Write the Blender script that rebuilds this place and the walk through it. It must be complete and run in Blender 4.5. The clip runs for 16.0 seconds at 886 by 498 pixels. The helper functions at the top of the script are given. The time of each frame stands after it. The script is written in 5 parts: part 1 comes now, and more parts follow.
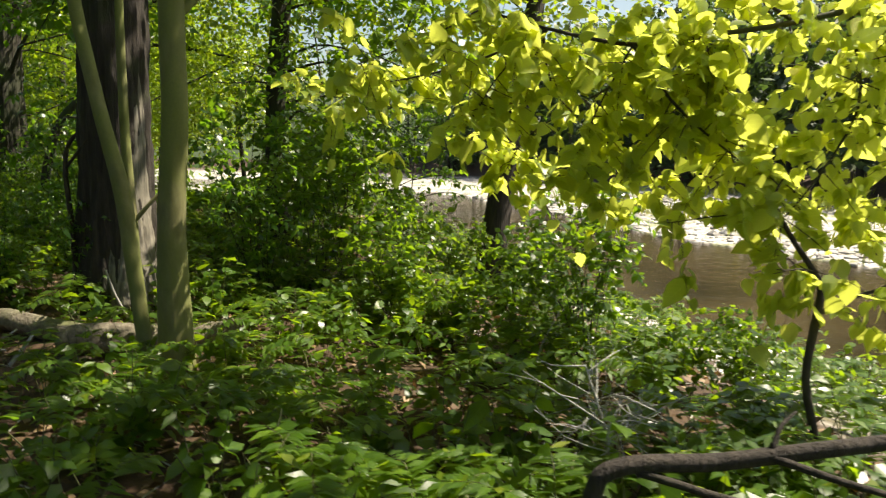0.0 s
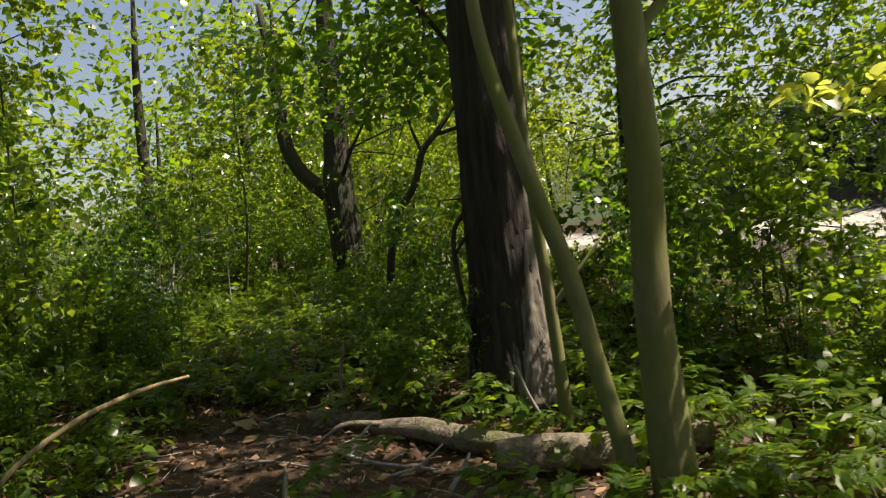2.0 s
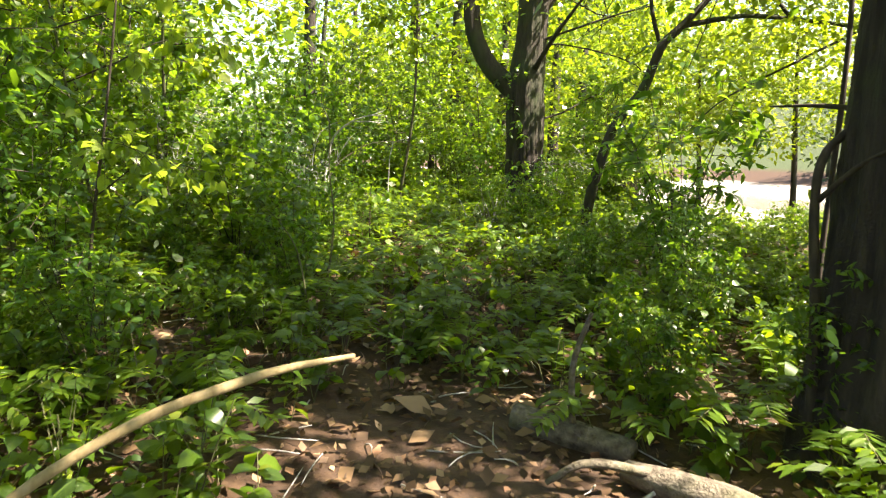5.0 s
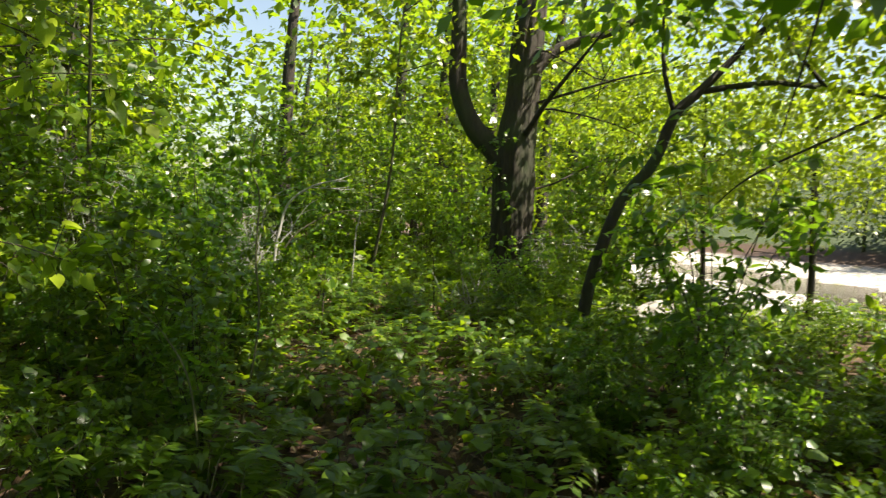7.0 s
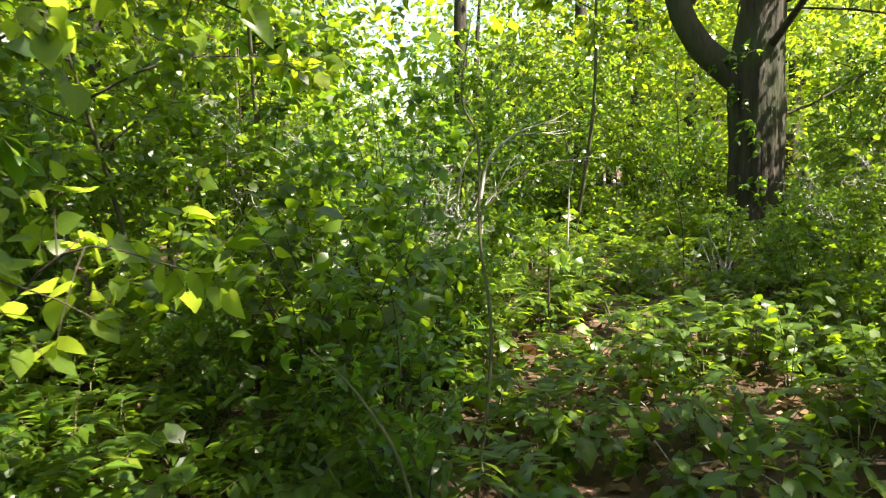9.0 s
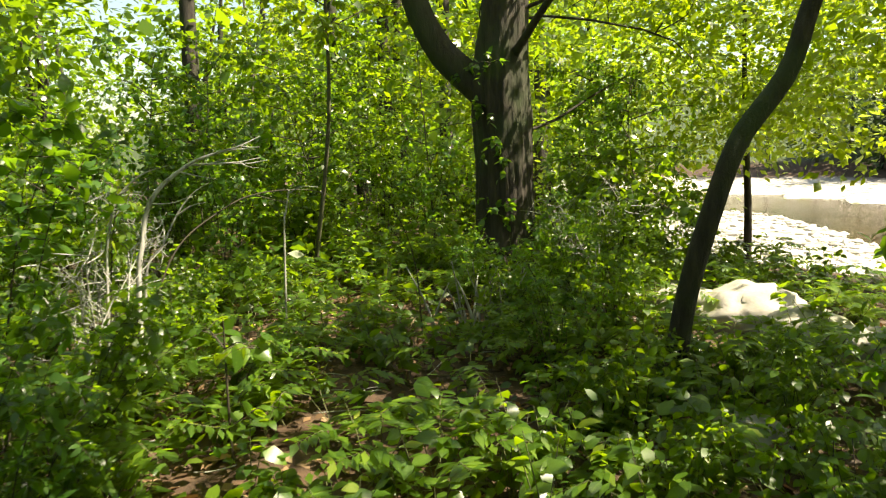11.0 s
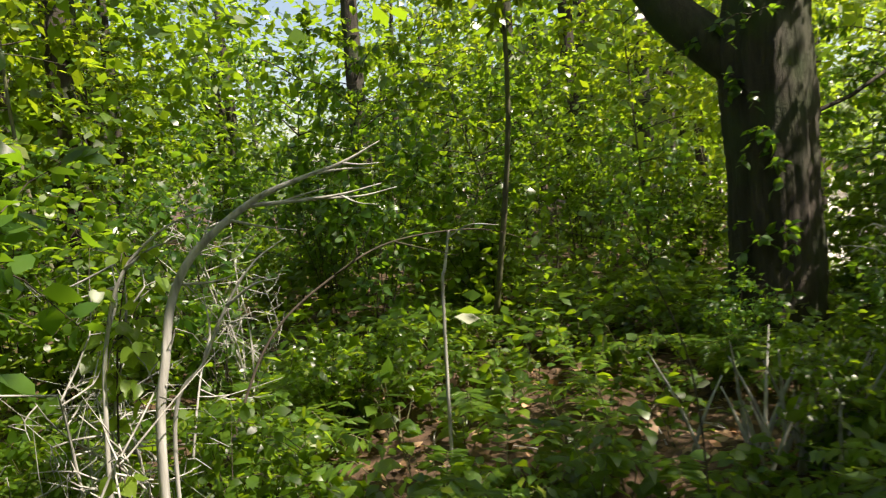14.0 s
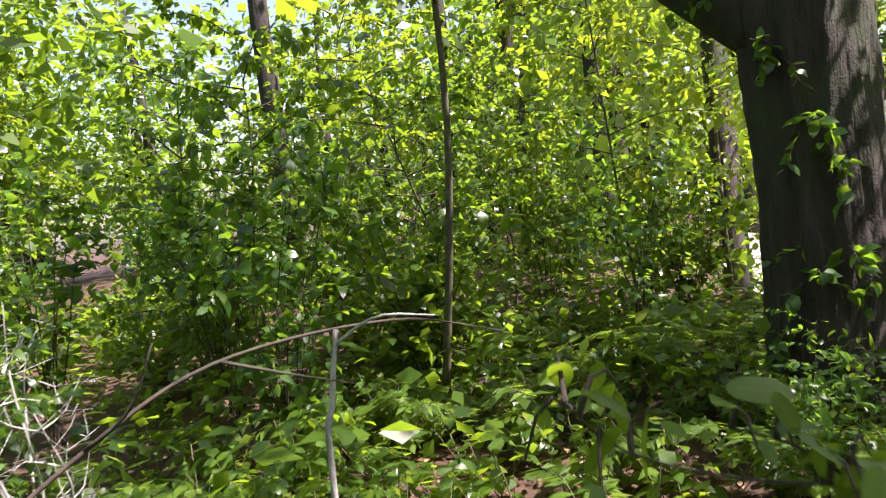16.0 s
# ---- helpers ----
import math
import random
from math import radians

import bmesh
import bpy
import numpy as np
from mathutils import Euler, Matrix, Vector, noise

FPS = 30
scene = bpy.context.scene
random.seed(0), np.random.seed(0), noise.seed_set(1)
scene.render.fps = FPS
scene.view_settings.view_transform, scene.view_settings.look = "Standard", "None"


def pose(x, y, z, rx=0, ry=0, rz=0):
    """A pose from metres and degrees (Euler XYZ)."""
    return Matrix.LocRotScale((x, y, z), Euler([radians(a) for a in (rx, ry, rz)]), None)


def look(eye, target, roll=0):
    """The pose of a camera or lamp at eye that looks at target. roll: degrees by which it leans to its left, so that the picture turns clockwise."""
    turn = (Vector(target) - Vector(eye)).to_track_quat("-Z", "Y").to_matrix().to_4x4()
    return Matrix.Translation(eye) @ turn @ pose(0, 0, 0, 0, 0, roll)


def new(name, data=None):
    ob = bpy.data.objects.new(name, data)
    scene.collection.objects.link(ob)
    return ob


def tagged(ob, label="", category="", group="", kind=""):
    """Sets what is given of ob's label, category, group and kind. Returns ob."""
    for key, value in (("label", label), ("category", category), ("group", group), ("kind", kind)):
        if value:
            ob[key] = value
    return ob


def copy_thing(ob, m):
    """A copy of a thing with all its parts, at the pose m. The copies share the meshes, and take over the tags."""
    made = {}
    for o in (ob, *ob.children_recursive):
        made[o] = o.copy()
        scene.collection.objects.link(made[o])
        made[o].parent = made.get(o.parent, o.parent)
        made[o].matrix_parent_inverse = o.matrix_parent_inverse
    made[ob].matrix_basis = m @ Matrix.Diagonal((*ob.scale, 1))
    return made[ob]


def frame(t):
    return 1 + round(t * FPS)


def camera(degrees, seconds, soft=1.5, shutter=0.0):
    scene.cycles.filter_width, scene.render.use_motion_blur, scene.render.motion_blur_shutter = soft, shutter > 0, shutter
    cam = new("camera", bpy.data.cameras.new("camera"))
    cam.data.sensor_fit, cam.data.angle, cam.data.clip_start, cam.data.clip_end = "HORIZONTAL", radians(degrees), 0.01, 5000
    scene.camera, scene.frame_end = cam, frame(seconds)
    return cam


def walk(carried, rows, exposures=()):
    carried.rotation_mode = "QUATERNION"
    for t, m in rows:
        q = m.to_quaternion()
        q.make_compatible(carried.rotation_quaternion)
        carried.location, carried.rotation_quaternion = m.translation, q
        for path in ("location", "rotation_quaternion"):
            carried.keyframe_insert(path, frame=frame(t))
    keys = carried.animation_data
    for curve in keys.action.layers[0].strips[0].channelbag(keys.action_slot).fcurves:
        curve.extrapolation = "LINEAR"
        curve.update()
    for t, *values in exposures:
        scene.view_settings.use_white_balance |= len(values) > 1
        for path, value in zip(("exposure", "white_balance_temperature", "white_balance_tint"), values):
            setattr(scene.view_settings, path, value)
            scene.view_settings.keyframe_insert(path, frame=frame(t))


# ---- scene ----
cam = camera(64.0, 16.0, 1.2, 0.3)
PATH = [
    (0.0, (-0.012, 0.013, 1.506), (-0.008, 1.997, 1.251), 0.67),
    (0.5, (-0.366, 0.236, 1.542), (-0.379, 2.222, 1.303), -1.22),
    (1.0, (-0.718, 0.517, 1.524), (-0.835, 2.502, 1.315), 3.29),
    (1.5, (-1.060, 0.787, 1.549), (-1.569, 2.718, 1.442), 0.13),
    (2.0, (-1.436, 1.000, 1.536), (-2.149, 2.868, 1.500), -7.41),
    (2.5, (-1.854, 1.176, 1.442), (-2.701, 2.970, 1.191), -0.98),
    (3.0, (-2.215, 1.464, 1.473), (-3.197, 3.182, 1.182), 1.74),
    (5.5, (-3.385, 3.139, 1.588), (-4.448, 4.816, 1.347), 2.24),
    (6.0, (-3.599, 3.507, 1.716), (-4.670, 5.188, 1.551), 5.18),
    (6.5, (-3.695, 3.785, 1.782), (-4.650, 5.541, 1.720), 3.94),
    (7.0, (-3.837, 4.090, 1.707), (-4.858, 5.808, 1.620), 3.55),
    (7.5, (-4.095, 4.361, 1.678), (-5.353, 5.911, 1.562), -1.47),
    (8.0, (-4.500, 4.601, 1.716), (-5.829, 6.084, 1.530), -1.46),
    (8.5, (-4.889, 4.893, 1.688), (-6.302, 6.293, 1.478), -1.43),
    (9.0, (-5.218, 5.179, 1.672), (-6.615, 6.592, 1.448), -1.27),
    (9.5, (-5.434, 5.545, 1.713), (-6.697, 7.065, 1.408), -0.18),
    (10.0, (-5.568, 5.942, 1.806), (-6.535, 7.673, 1.546), -1.28),
    (12.5, (-6.155, 7.838, 1.972), (-7.019, 9.625, 1.733), -1.68),
    (13.0, (-6.461, 8.150, 1.987), (-7.394, 9.906, 1.769), -2.90),
    (13.5, (-6.768, 8.418, 2.002), (-7.851, 10.088, 1.805), -2.43),
    (14.0, (-7.124, 8.674, 1.965), (-8.431, 10.176, 1.784), -4.82),
    (14.5, (-7.444, 8.998, 1.946), (-8.782, 10.472, 1.751), -5.76),
    (15.0, (-7.695, 9.432, 1.957), (-9.008, 10.926, 1.749), -6.61),
    (15.5, (-7.921, 9.759, 2.001), (-9.141, 11.335, 1.827), -7.29),
    (16.0, (-8.139, 10.129, 2.023), (-9.331, 11.728, 1.874), -7.74),
]
walk(cam, [(t, look(eye, target, roll)) for t, eye, target, roll in PATH], [(0.0, 1.2, 7200, 10), (1.0, 0.88, 7400, 10), (1.5, 0.5, 7300, 10), (2.0, 0.95, 7300, 20), (2.5, 1.8, 7300, 12), (3.0, 2.42, 7300, 12), (5.5, 2.60, 7300, 20), (6.5, 1.90, 7150, 14), (7.5, 1.60, 7200, 12), (8.5, 2.25, 7300, 11), (9.0, 2.5, 7000, 18), (10.2, 2.35, 7700, 10), (12.3, 1.4, 8000, 6), (13.5, 1.4, 7700, 10), (14.5, 1.65, 6700, 24), (15.5, 1.95, 6400, 34), (16.0, 2.15, 6200, 38)])

# ---- light ----
SUN_AZ, SUN_EL = radians(72.0), radians(56.0)      # azimuth from +y towards +x
SUN_DIR = Vector((math.sin(SUN_AZ) * math.cos(SUN_EL), math.cos(SUN_AZ) * math.cos(SUN_EL), math.sin(SUN_EL)))
world = bpy.data.worlds.new("world")
scene.world = world
world.use_nodes = True
wn = world.node_tree.nodes
sky = wn.new("ShaderNodeTexSky")
sky.sky_type = "NISHITA"
sky.sun_disc = False
sky.sun_elevation, sky.sun_rotation = SUN_EL, SUN_AZ
sky.air_density, sky.dust_density = 1.3, 1.6
wn["Background"].inputs["Strength"].default_value = 0.07
world.node_tree.links.new(sky.outputs["Color"], wn["Background"].inputs["Color"])
sun_data = bpy.data.lights.new("sun", "SUN")
sun_data.energy, sun_data.angle, sun_data.color = 5.0, radians(0.55), (1.0, 0.94, 0.82)
sun = new("sun", sun_data)
sun.matrix_world = look(SUN_DIR * 60, (0, 0, 0))


# ---- materials ----
class Nodes:
    """Short writing of node trees."""

    def __init__(self, name):
        self.mat = bpy.data.materials.new(name)
        self.mat.use_nodes = True
        self.tree = self.mat.node_tree
        self.bsdf = self.tree.nodes["Principled BSDF"]
        self.out = self.tree.nodes["Material Output"]

    def add(self, kind, **values):
        node = self.tree.nodes.new(kind)
        for key, value in values.items():
            setattr(node, key, value)
        return node

    def link(self, a, b):
        self.tree.links.new(a, b)

    def ramp(self, fac, stops):
        node = self.add("ShaderNodeValToRGB")
        el = node.color_ramp.elements
        while len(el) < len(stops):
            el.new(0.5)
        for e, (pos, col) in zip(el, stops):
            e.position, e.color = pos, (*col, 1)
        self.link(fac, node.inputs["Fac"])
        return node.outputs["Color"]

    def noise(self, scale, detail=4.0, rough=0.6, vec=None):
        node = self.add("ShaderNodeTexNoise")
        node.inputs["Scale"].default_value = scale
        node.inputs["Detail"].default_value = detail
        node.inputs["Roughness"].default_value = rough
        if vec is not None:
            self.link(vec, node.inputs["Vector"])
        return node.outputs["Fac"]

    def coords(self, scale=(1, 1, 1), which="Object"):
        tc = self.add("ShaderNodeTexCoord")
        mp = self.add("ShaderNodeMapping")
        mp.inputs["Scale"].default_value = scale
        self.link(tc.outputs[which], mp.inputs["Vector"])
        return mp.outputs["Vector"]

    def math(self, op, a, b=None, clamp=False):
        node = self.add("ShaderNodeMath", operation=op, use_clamp=clamp)
        for i, v in enumerate((a, b)):
            if v is None:
                continue
            if isinstance(v, (int, float)):
                node.inputs[i].default_value = v
            else:
                self.link(v, node.inputs[i])
        return node.outputs[0]

    def mix(self, fac, a, b, blend="MIX"):
        node = self.add("ShaderNodeMix", data_type="RGBA", blend_type=blend)
        for i, v in ((0, fac), (6, a), (7, b)):
            if isinstance(v, (int, float)):
                node.inputs[i].default_value = v
            elif isinstance(v, tuple):
                node.inputs[i].default_value = (*v, 1)
            else:
                self.link(v, node.inputs[i])
        return node.outputs[2]

    def bump(self, height, strength, distance=0.02):
        node = self.add("ShaderNodeBump")
        node.inputs["Strength"].default_value = strength
        node.inputs["Distance"].default_value = distance
        self.link(height, node.inputs["Height"])
        self.link(node.outputs["Normal"], self.bsdf.inputs["Normal"])
        return node.outputs["Normal"]

    def set(self, **values):
        for key, value in values.items():
            self.bsdf.inputs[key.replace("_", " ")].default_value = value


def leaf_material(name, dark, mid, light, glow, share=0.42, rough=0.34, veins=False):
    n = Nodes(name)
    geo = n.add("ShaderNodeNewGeometry")
    info = n.add("ShaderNodeObjectInfo")
    rnd = geo.outputs["Random Per Island"]
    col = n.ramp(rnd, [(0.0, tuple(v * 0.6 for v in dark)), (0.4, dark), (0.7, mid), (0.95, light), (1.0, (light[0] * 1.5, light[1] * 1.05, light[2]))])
    col = n.mix(n.math("MULTIPLY", info.outputs["Random"], 0.45), col, n.mix(0.5, col, (dark[0] * 0.8, dark[1] * 1.05, dark[2] * 1.4)))
    patch = n.noise(24.0, 2.0, 0.5, n.coords())
    col = n.mix(n.math("MULTIPLY", patch, 0.35), col, dark)
    if veins:
        uv = n.add("ShaderNodeTexCoord")
        sep = n.add("ShaderNodeSeparateXYZ")
        n.link(uv.outputs["UV"], sep.inputs[0])
        across = n.math("ABSOLUTE", n.math("SUBTRACT", sep.outputs[0], 0.5))
        rib = n.math("LESS_THAN", across, 0.012)
        side = n.math("FRACT", n.math("SUBTRACT", n.math("MULTIPLY", sep.outputs[1], 6.0), n.math("MULTIPLY", across, 5.0)))
        vein = n.math("MAXIMUM", rib, n.math("LESS_THAN", side, 0.09))
        col = n.mix(n.math("MULTIPLY", vein, 0.4), col, (light[0] * 1.3, light[1] * 1.25, light[2] * 1.6))
        n.bump(vein, 0.35, 0.002)
    n.link(col, n.bsdf.inputs["Base Color"])
    n.set(Roughness=rough)
    n.bsdf.inputs["Specular IOR Level"].default_value = 0.6
    tr = n.add("ShaderNodeBsdfTranslucent")
    n.link(n.mix(0.72, col, glow), tr.inputs["Color"])
    ms = n.add("ShaderNodeMixShader")
    ms.inputs[0].default_value = share
    n.link(n.bsdf.outputs[0], ms.inputs[1])
    n.link(tr.outputs[0], ms.inputs[2])
    n.link(ms.outputs[0], n.out.inputs["Surface"])
    return n.mat


def bark_material(name, dark, light, moss, moss_share=0.35, stretch=(16, 16, 3), bump=0.9, plates=True):
    n = Nodes(name)
    v = n.coords(stretch)
    ridges = n.noise(1.0, 6.0, 0.65, v)
    big = n.noise(1.3, 3.0, 0.55, n.coords())
    fine = n.noise(70.0, 4.0, 0.6, n.coords())
    col = n.ramp(ridges, [(0.32, dark), (0.55, tuple((a + b) / 2 for a, b in zip(dark, light))), (0.75, light)])
    col = n.mix(n.math("MULTIPLY", fine, 0.4), col, dark)
    mask = n.ramp(big, [(0.62 - moss_share * 0.5, (0, 0, 0)), (0.75 - moss_share * 0.4, (1, 1, 1))])
    col = n.mix(n.math("MULTIPLY", mask, 0.85), col, n.mix(fine, moss, tuple(c * 0.6 for c in moss)))
    n.link(col, n.bsdf.inputs["Base Color"])
    n.set(Roughness=0.88)
    height = n.math("ADD", ridges, n.math("MULTIPLY", fine, 0.25))
    n.bump(height, bump, 0.03 if plates else 0.008)
    return n.mat


def plain_wood(name, dark, light, stretch=(30, 30, 4), bump=0.5, rough=0.8):
    n = Nodes(name)
    g = n.noise(1.0, 5.0, 0.6, n.coords(stretch))
    b = n.noise(5.0, 3.0, 0.6, n.coords())
    col = n.ramp(g, [(0.3, dark), (0.7, light)])
    col = n.mix(n.math("MULTIPLY", b, 0.5), col, dark)
    n.link(col, n.bsdf.inputs["Base Color"])
    n.set(Roughness=rough)
    n.bump(g, bump, 0.008)
    return n.mat


LEAF = leaf_material("leaf_green", (0.028, 0.065, 0.005), (0.055, 0.115, 0.008), (0.105, 0.175, 0.012), (0.36, 0.57, 0.02), 0.5)
LEAF_COOL = leaf_material("leaf_cool_green", (0.022, 0.062, 0.010), (0.042, 0.105, 0.014), (0.08, 0.16, 0.022), (0.30, 0.55, 0.02), 0.48)
# leaf tones raised far above the others to stand in for strong sun
LEAF_BROAD_SUNLIT = leaf_material("leaf_broad_sunlit", (0.16, 0.25, 0.02), (0.27, 0.37, 0.035), (0.38, 0.46, 0.06), (0.93, 0.97, 0.16), 0.62, 0.36, True)
LEAF_HERB = leaf_material("leaf_herb", (0.030, 0.075, 0.007), (0.06, 0.13, 0.010), (0.12, 0.20, 0.016), (0.42, 0.62, 0.016), 0.46, 0.36, True)
# green lightened towards yellow so the foliage reads as sunlit
LEAF_SOFT = leaf_material("leaf_soft", (0.06, 0.12, 0.012), (0.11, 0.19, 0.018), (0.18, 0.26, 0.03), (0.60, 0.78, 0.06), 0.56, 0.4, True)
LEAF_HIGH = leaf_material("leaf_canopy", (0.035, 0.08, 0.005), (0.065, 0.125, 0.007), (0.12, 0.175, 0.012), (0.48, 0.63, 0.02), 0.52)
LEAF_FAR = leaf_material("leaf_distance", (0.018, 0.042, 0.010), (0.032, 0.07, 0.014), (0.055, 0.10, 0.02), (0.14, 0.24, 0.03), 0.3, 0.6)
GRASS = leaf_material("grass_blade", (0.09, 0.13, 0.015), (0.17, 0.21, 0.025), (0.28, 0.27, 0.05), (0.5, 0.52, 0.05), 0.35, 0.5)
LITTER = leaf_material("dead_leaf", (0.07, 0.036, 0.014), (0.19, 0.11, 0.05), (0.42, 0.29, 0.17), (0.34, 0.17, 0.05), 0.15, 0.7)
BARK_DARK = bark_material("bark_dark", (0.014, 0.010, 0.008), (0.066, 0.051, 0.039), (0.05, 0.065, 0.02), 0.12, (22, 22, 3.0), 1.0)
BARK_FORK = bark_material("bark_brown", (0.014, 0.011, 0.008), (0.066, 0.052, 0.040), (0.035, 0.055, 0.016), 0.3, (18, 18, 3.0), 1.0)
BARK_PALE = bark_material("bark_pale", (0.10, 0.095, 0.035), (0.27, 0.25, 0.12), (0.17, 0.19, 0.045), 0.5, (9, 9, 3.0), 0.35, False)
BARK_TWIG = bark_material("bark_twig", (0.02, 0.015, 0.010), (0.08, 0.06, 0.04), (0.05, 0.06, 0.02), 0.15, (40, 40, 8.0), 0.5, False)
BARK_YOUNG = bark_material("bark_young", (0.05, 0.045, 0.03), (0.17, 0.15, 0.10), (0.09, 0.11, 0.035), 0.4, (30, 30, 10), 0.4, False)
STEM = plain_wood("green_stem", (0.06, 0.07, 0.025), (0.16, 0.15, 0.07))
DEADWOOD = plain_wood("dead_grey_wood", (0.14, 0.135, 0.12), (0.54, 0.53, 0.50))
BAREWOOD = plain_wood("bare_wood", (0.05, 0.042, 0.033), (0.33, 0.30, 0.24), (34, 34, 2.2), 1.0)
LOGBARK = bark_material("log_bark", (0.07, 0.055, 0.04), (0.34, 0.30, 0.22), (0.15, 0.16, 0.06), 0.15, (20, 20, 20), 1.0)
POLE = plain_wood("yellow_pole", (0.22, 0.16, 0.07), (0.48, 0.38, 0.20))


def stone_material():
    n = Nodes("river_stone")
    geo = n.add("ShaderNodeNewGeometry")
    col = n.ramp(geo.outputs["Random Per Island"], [(0.0, (0.24, 0.22, 0.20)), (0.5, (0.46, 0.44, 0.40)), (1.0, (0.66, 0.64, 0.60))])
    sp = n.noise(18.0, 5.0, 0.65, n.coords())
    col = n.mix(n.math("MULTIPLY", sp, 0.5), col, (0.16, 0.14, 0.12))
    n.link(col, n.bsdf.inputs["Base Color"])
    n.set(Roughness=0.75)
    n.bump(sp, 0.4, 0.02)
    return n.mat


def ground_material():
    n = Nodes("forest_floor_and_gravel")
    pos = n.add("ShaderNodeNewGeometry").outputs["Position"]
    sep = n.add("ShaderNodeSeparateXYZ")
    n.link(pos, sep.inputs[0])
    big = n.noise(0.9, 5.0, 0.6, pos)
    mid = n.noise(9.0, 6.0, 0.65, pos)
    fine = n.noise(60.0, 4.0, 0.7, pos)
    soil = n.ramp(mid, [(0.3, (0.024, 0.012, 0.005)), (0.55, (0.065, 0.033, 0.014)), (0.78, (0.14, 0.08, 0.038))])
    soil = n.mix(n.math("MULTIPLY", fine, 0.6), soil, (0.045, 0.028, 0.017))
    vor = n.add("ShaderNodeTexVoronoi")
    vor.inputs["Scale"].default_value = 7.0
    n.link(pos, vor.inputs["Vector"])
    gravel = n.ramp(vor.outputs["Distance"], [(0.1, (0.62, 0.59, 0.54)), (0.5, (0.46, 0.43, 0.39)), (0.85, (0.2, 0.17, 0.14))])
    grass = n.ramp(mid, [(0.3, (0.08, 0.12, 0.025)), (0.7, (0.26, 0.26, 0.08))])
    gm = n.ramp(big, [(0.52, (0, 0, 0)), (0.6, (1, 1, 1))])
    gravel = n.mix(n.math("MULTIPLY", gm, 0.7), gravel, grass)
    edge = n.math("ADD", sep.outputs[2], n.math("MULTIPLY", n.math("SUBTRACT", big, 0.5), 0.3))
    wood = n.ramp(n.math("MULTIPLY", n.math("ADD", edge, 0.55), 3.0, True), [(0.0, (0, 0, 0)), (1.0, (1, 1, 1))])
    slope = n.math("MULTIPLY", n.math("SUBTRACT", edge, 0.75), 2.0, True)
    soil = n.mix(slope, soil, n.ramp(mid, [(0.3, (0.018, 0.035, 0.010)), (0.7, (0.05, 0.075, 0.02))]))
    n.link(n.mix(wood, gravel, soil), n.bsdf.inputs["Base Color"])
    n.set(Roughness=0.9)
    n.bump(n.math("ADD", mid, n.math("MULTIPLY", fine, 0.4)), 0.7, 0.03)
    return n.mat


def water_material():
    n = Nodes("river_water")
    v = n.coords((1.0, 1.0, 1.0))
    a = n.noise(3.0, 3.0, 0.55, v)
    b = n.noise(11.0, 3.0, 0.6, v)
    deep = n.noise(0.35, 3.0, 0.5, v)
    n.link(n.ramp(deep, [(0.35, (0.030, 0.023, 0.012)), (0.65, (0.075, 0.055, 0.027))]), n.bsdf.inputs["Base Color"])
    n.set(Roughness=0.06, IOR=1.333)
    n.bump(n.math("ADD", a, n.math("MULTIPLY", b, 0.45)), 0.28, 0.05)
    return n.mat


STONE, GROUND, WATER = stone_material(), ground_material(), water_material()


# ---- mesh helpers ----
def mesh_np(name, verts, tris, material, uv=None, smooth=True):
    verts = np.ascontiguousarray(verts, dtype=np.float32)
    tris = np.ascontiguousarray(tris, dtype=np.int32)
    me = bpy.data.meshes.new(name)
    me.vertices.add(len(verts))
    me.vertices.foreach_set("co", verts.ravel())
    me.loops.add(tris.size)
    me.loops.foreach_set("vertex_index", tris.ravel())
    me.polygons.add(len(tris))
    me.polygons.foreach_set("loop_start", np.arange(0, tris.size, tris.shape[1], dtype=np.int32))
    me.polygons.foreach_set("use_smooth", np.full(len(tris), smooth))
    if uv is not None:
        layer = me.uv_layers.new(name="uv")
        layer.data.foreach_set("uv", np.ascontiguousarray(uv[tris.ravel()], dtype=np.float32).ravel())
    me.materials.append(material)
    me.update(calc_edges=True)
    return me


def part(name, me, parent, label=""):
    ob = new(name, me)
    ob.parent = parent
    return tagged(ob, label)


def thing(name, m, label, category, group="", kind=""):
    ob = new(name)
    ob.empty_display_size = 0.1
    ob.matrix_world = m
    return tagged(ob, label, category, group, kind)


def smooth_path(pts, steps):
    """Catmull-Rom through a few points."""
    p = np.asarray(pts, dtype=float)
    q = np.vstack([2 * p[0] - p[1], p, 2 * p[-1] - p[-2]])
    t = np.linspace(0, len(p) - 1, steps)
    i = np.minimum(t.astype(int), len(p) - 2)
    u = (t - i)[:, None]
    a, b, c, d = q[i], q[i + 1], q[i + 2], q[i + 3]
    return 0.5 * (2 * b + (c - a) * u + (2 * a - 5 * b + 4 * c - d) * u ** 2 + (3 * b - a - 3 * c + d) * u ** 3)


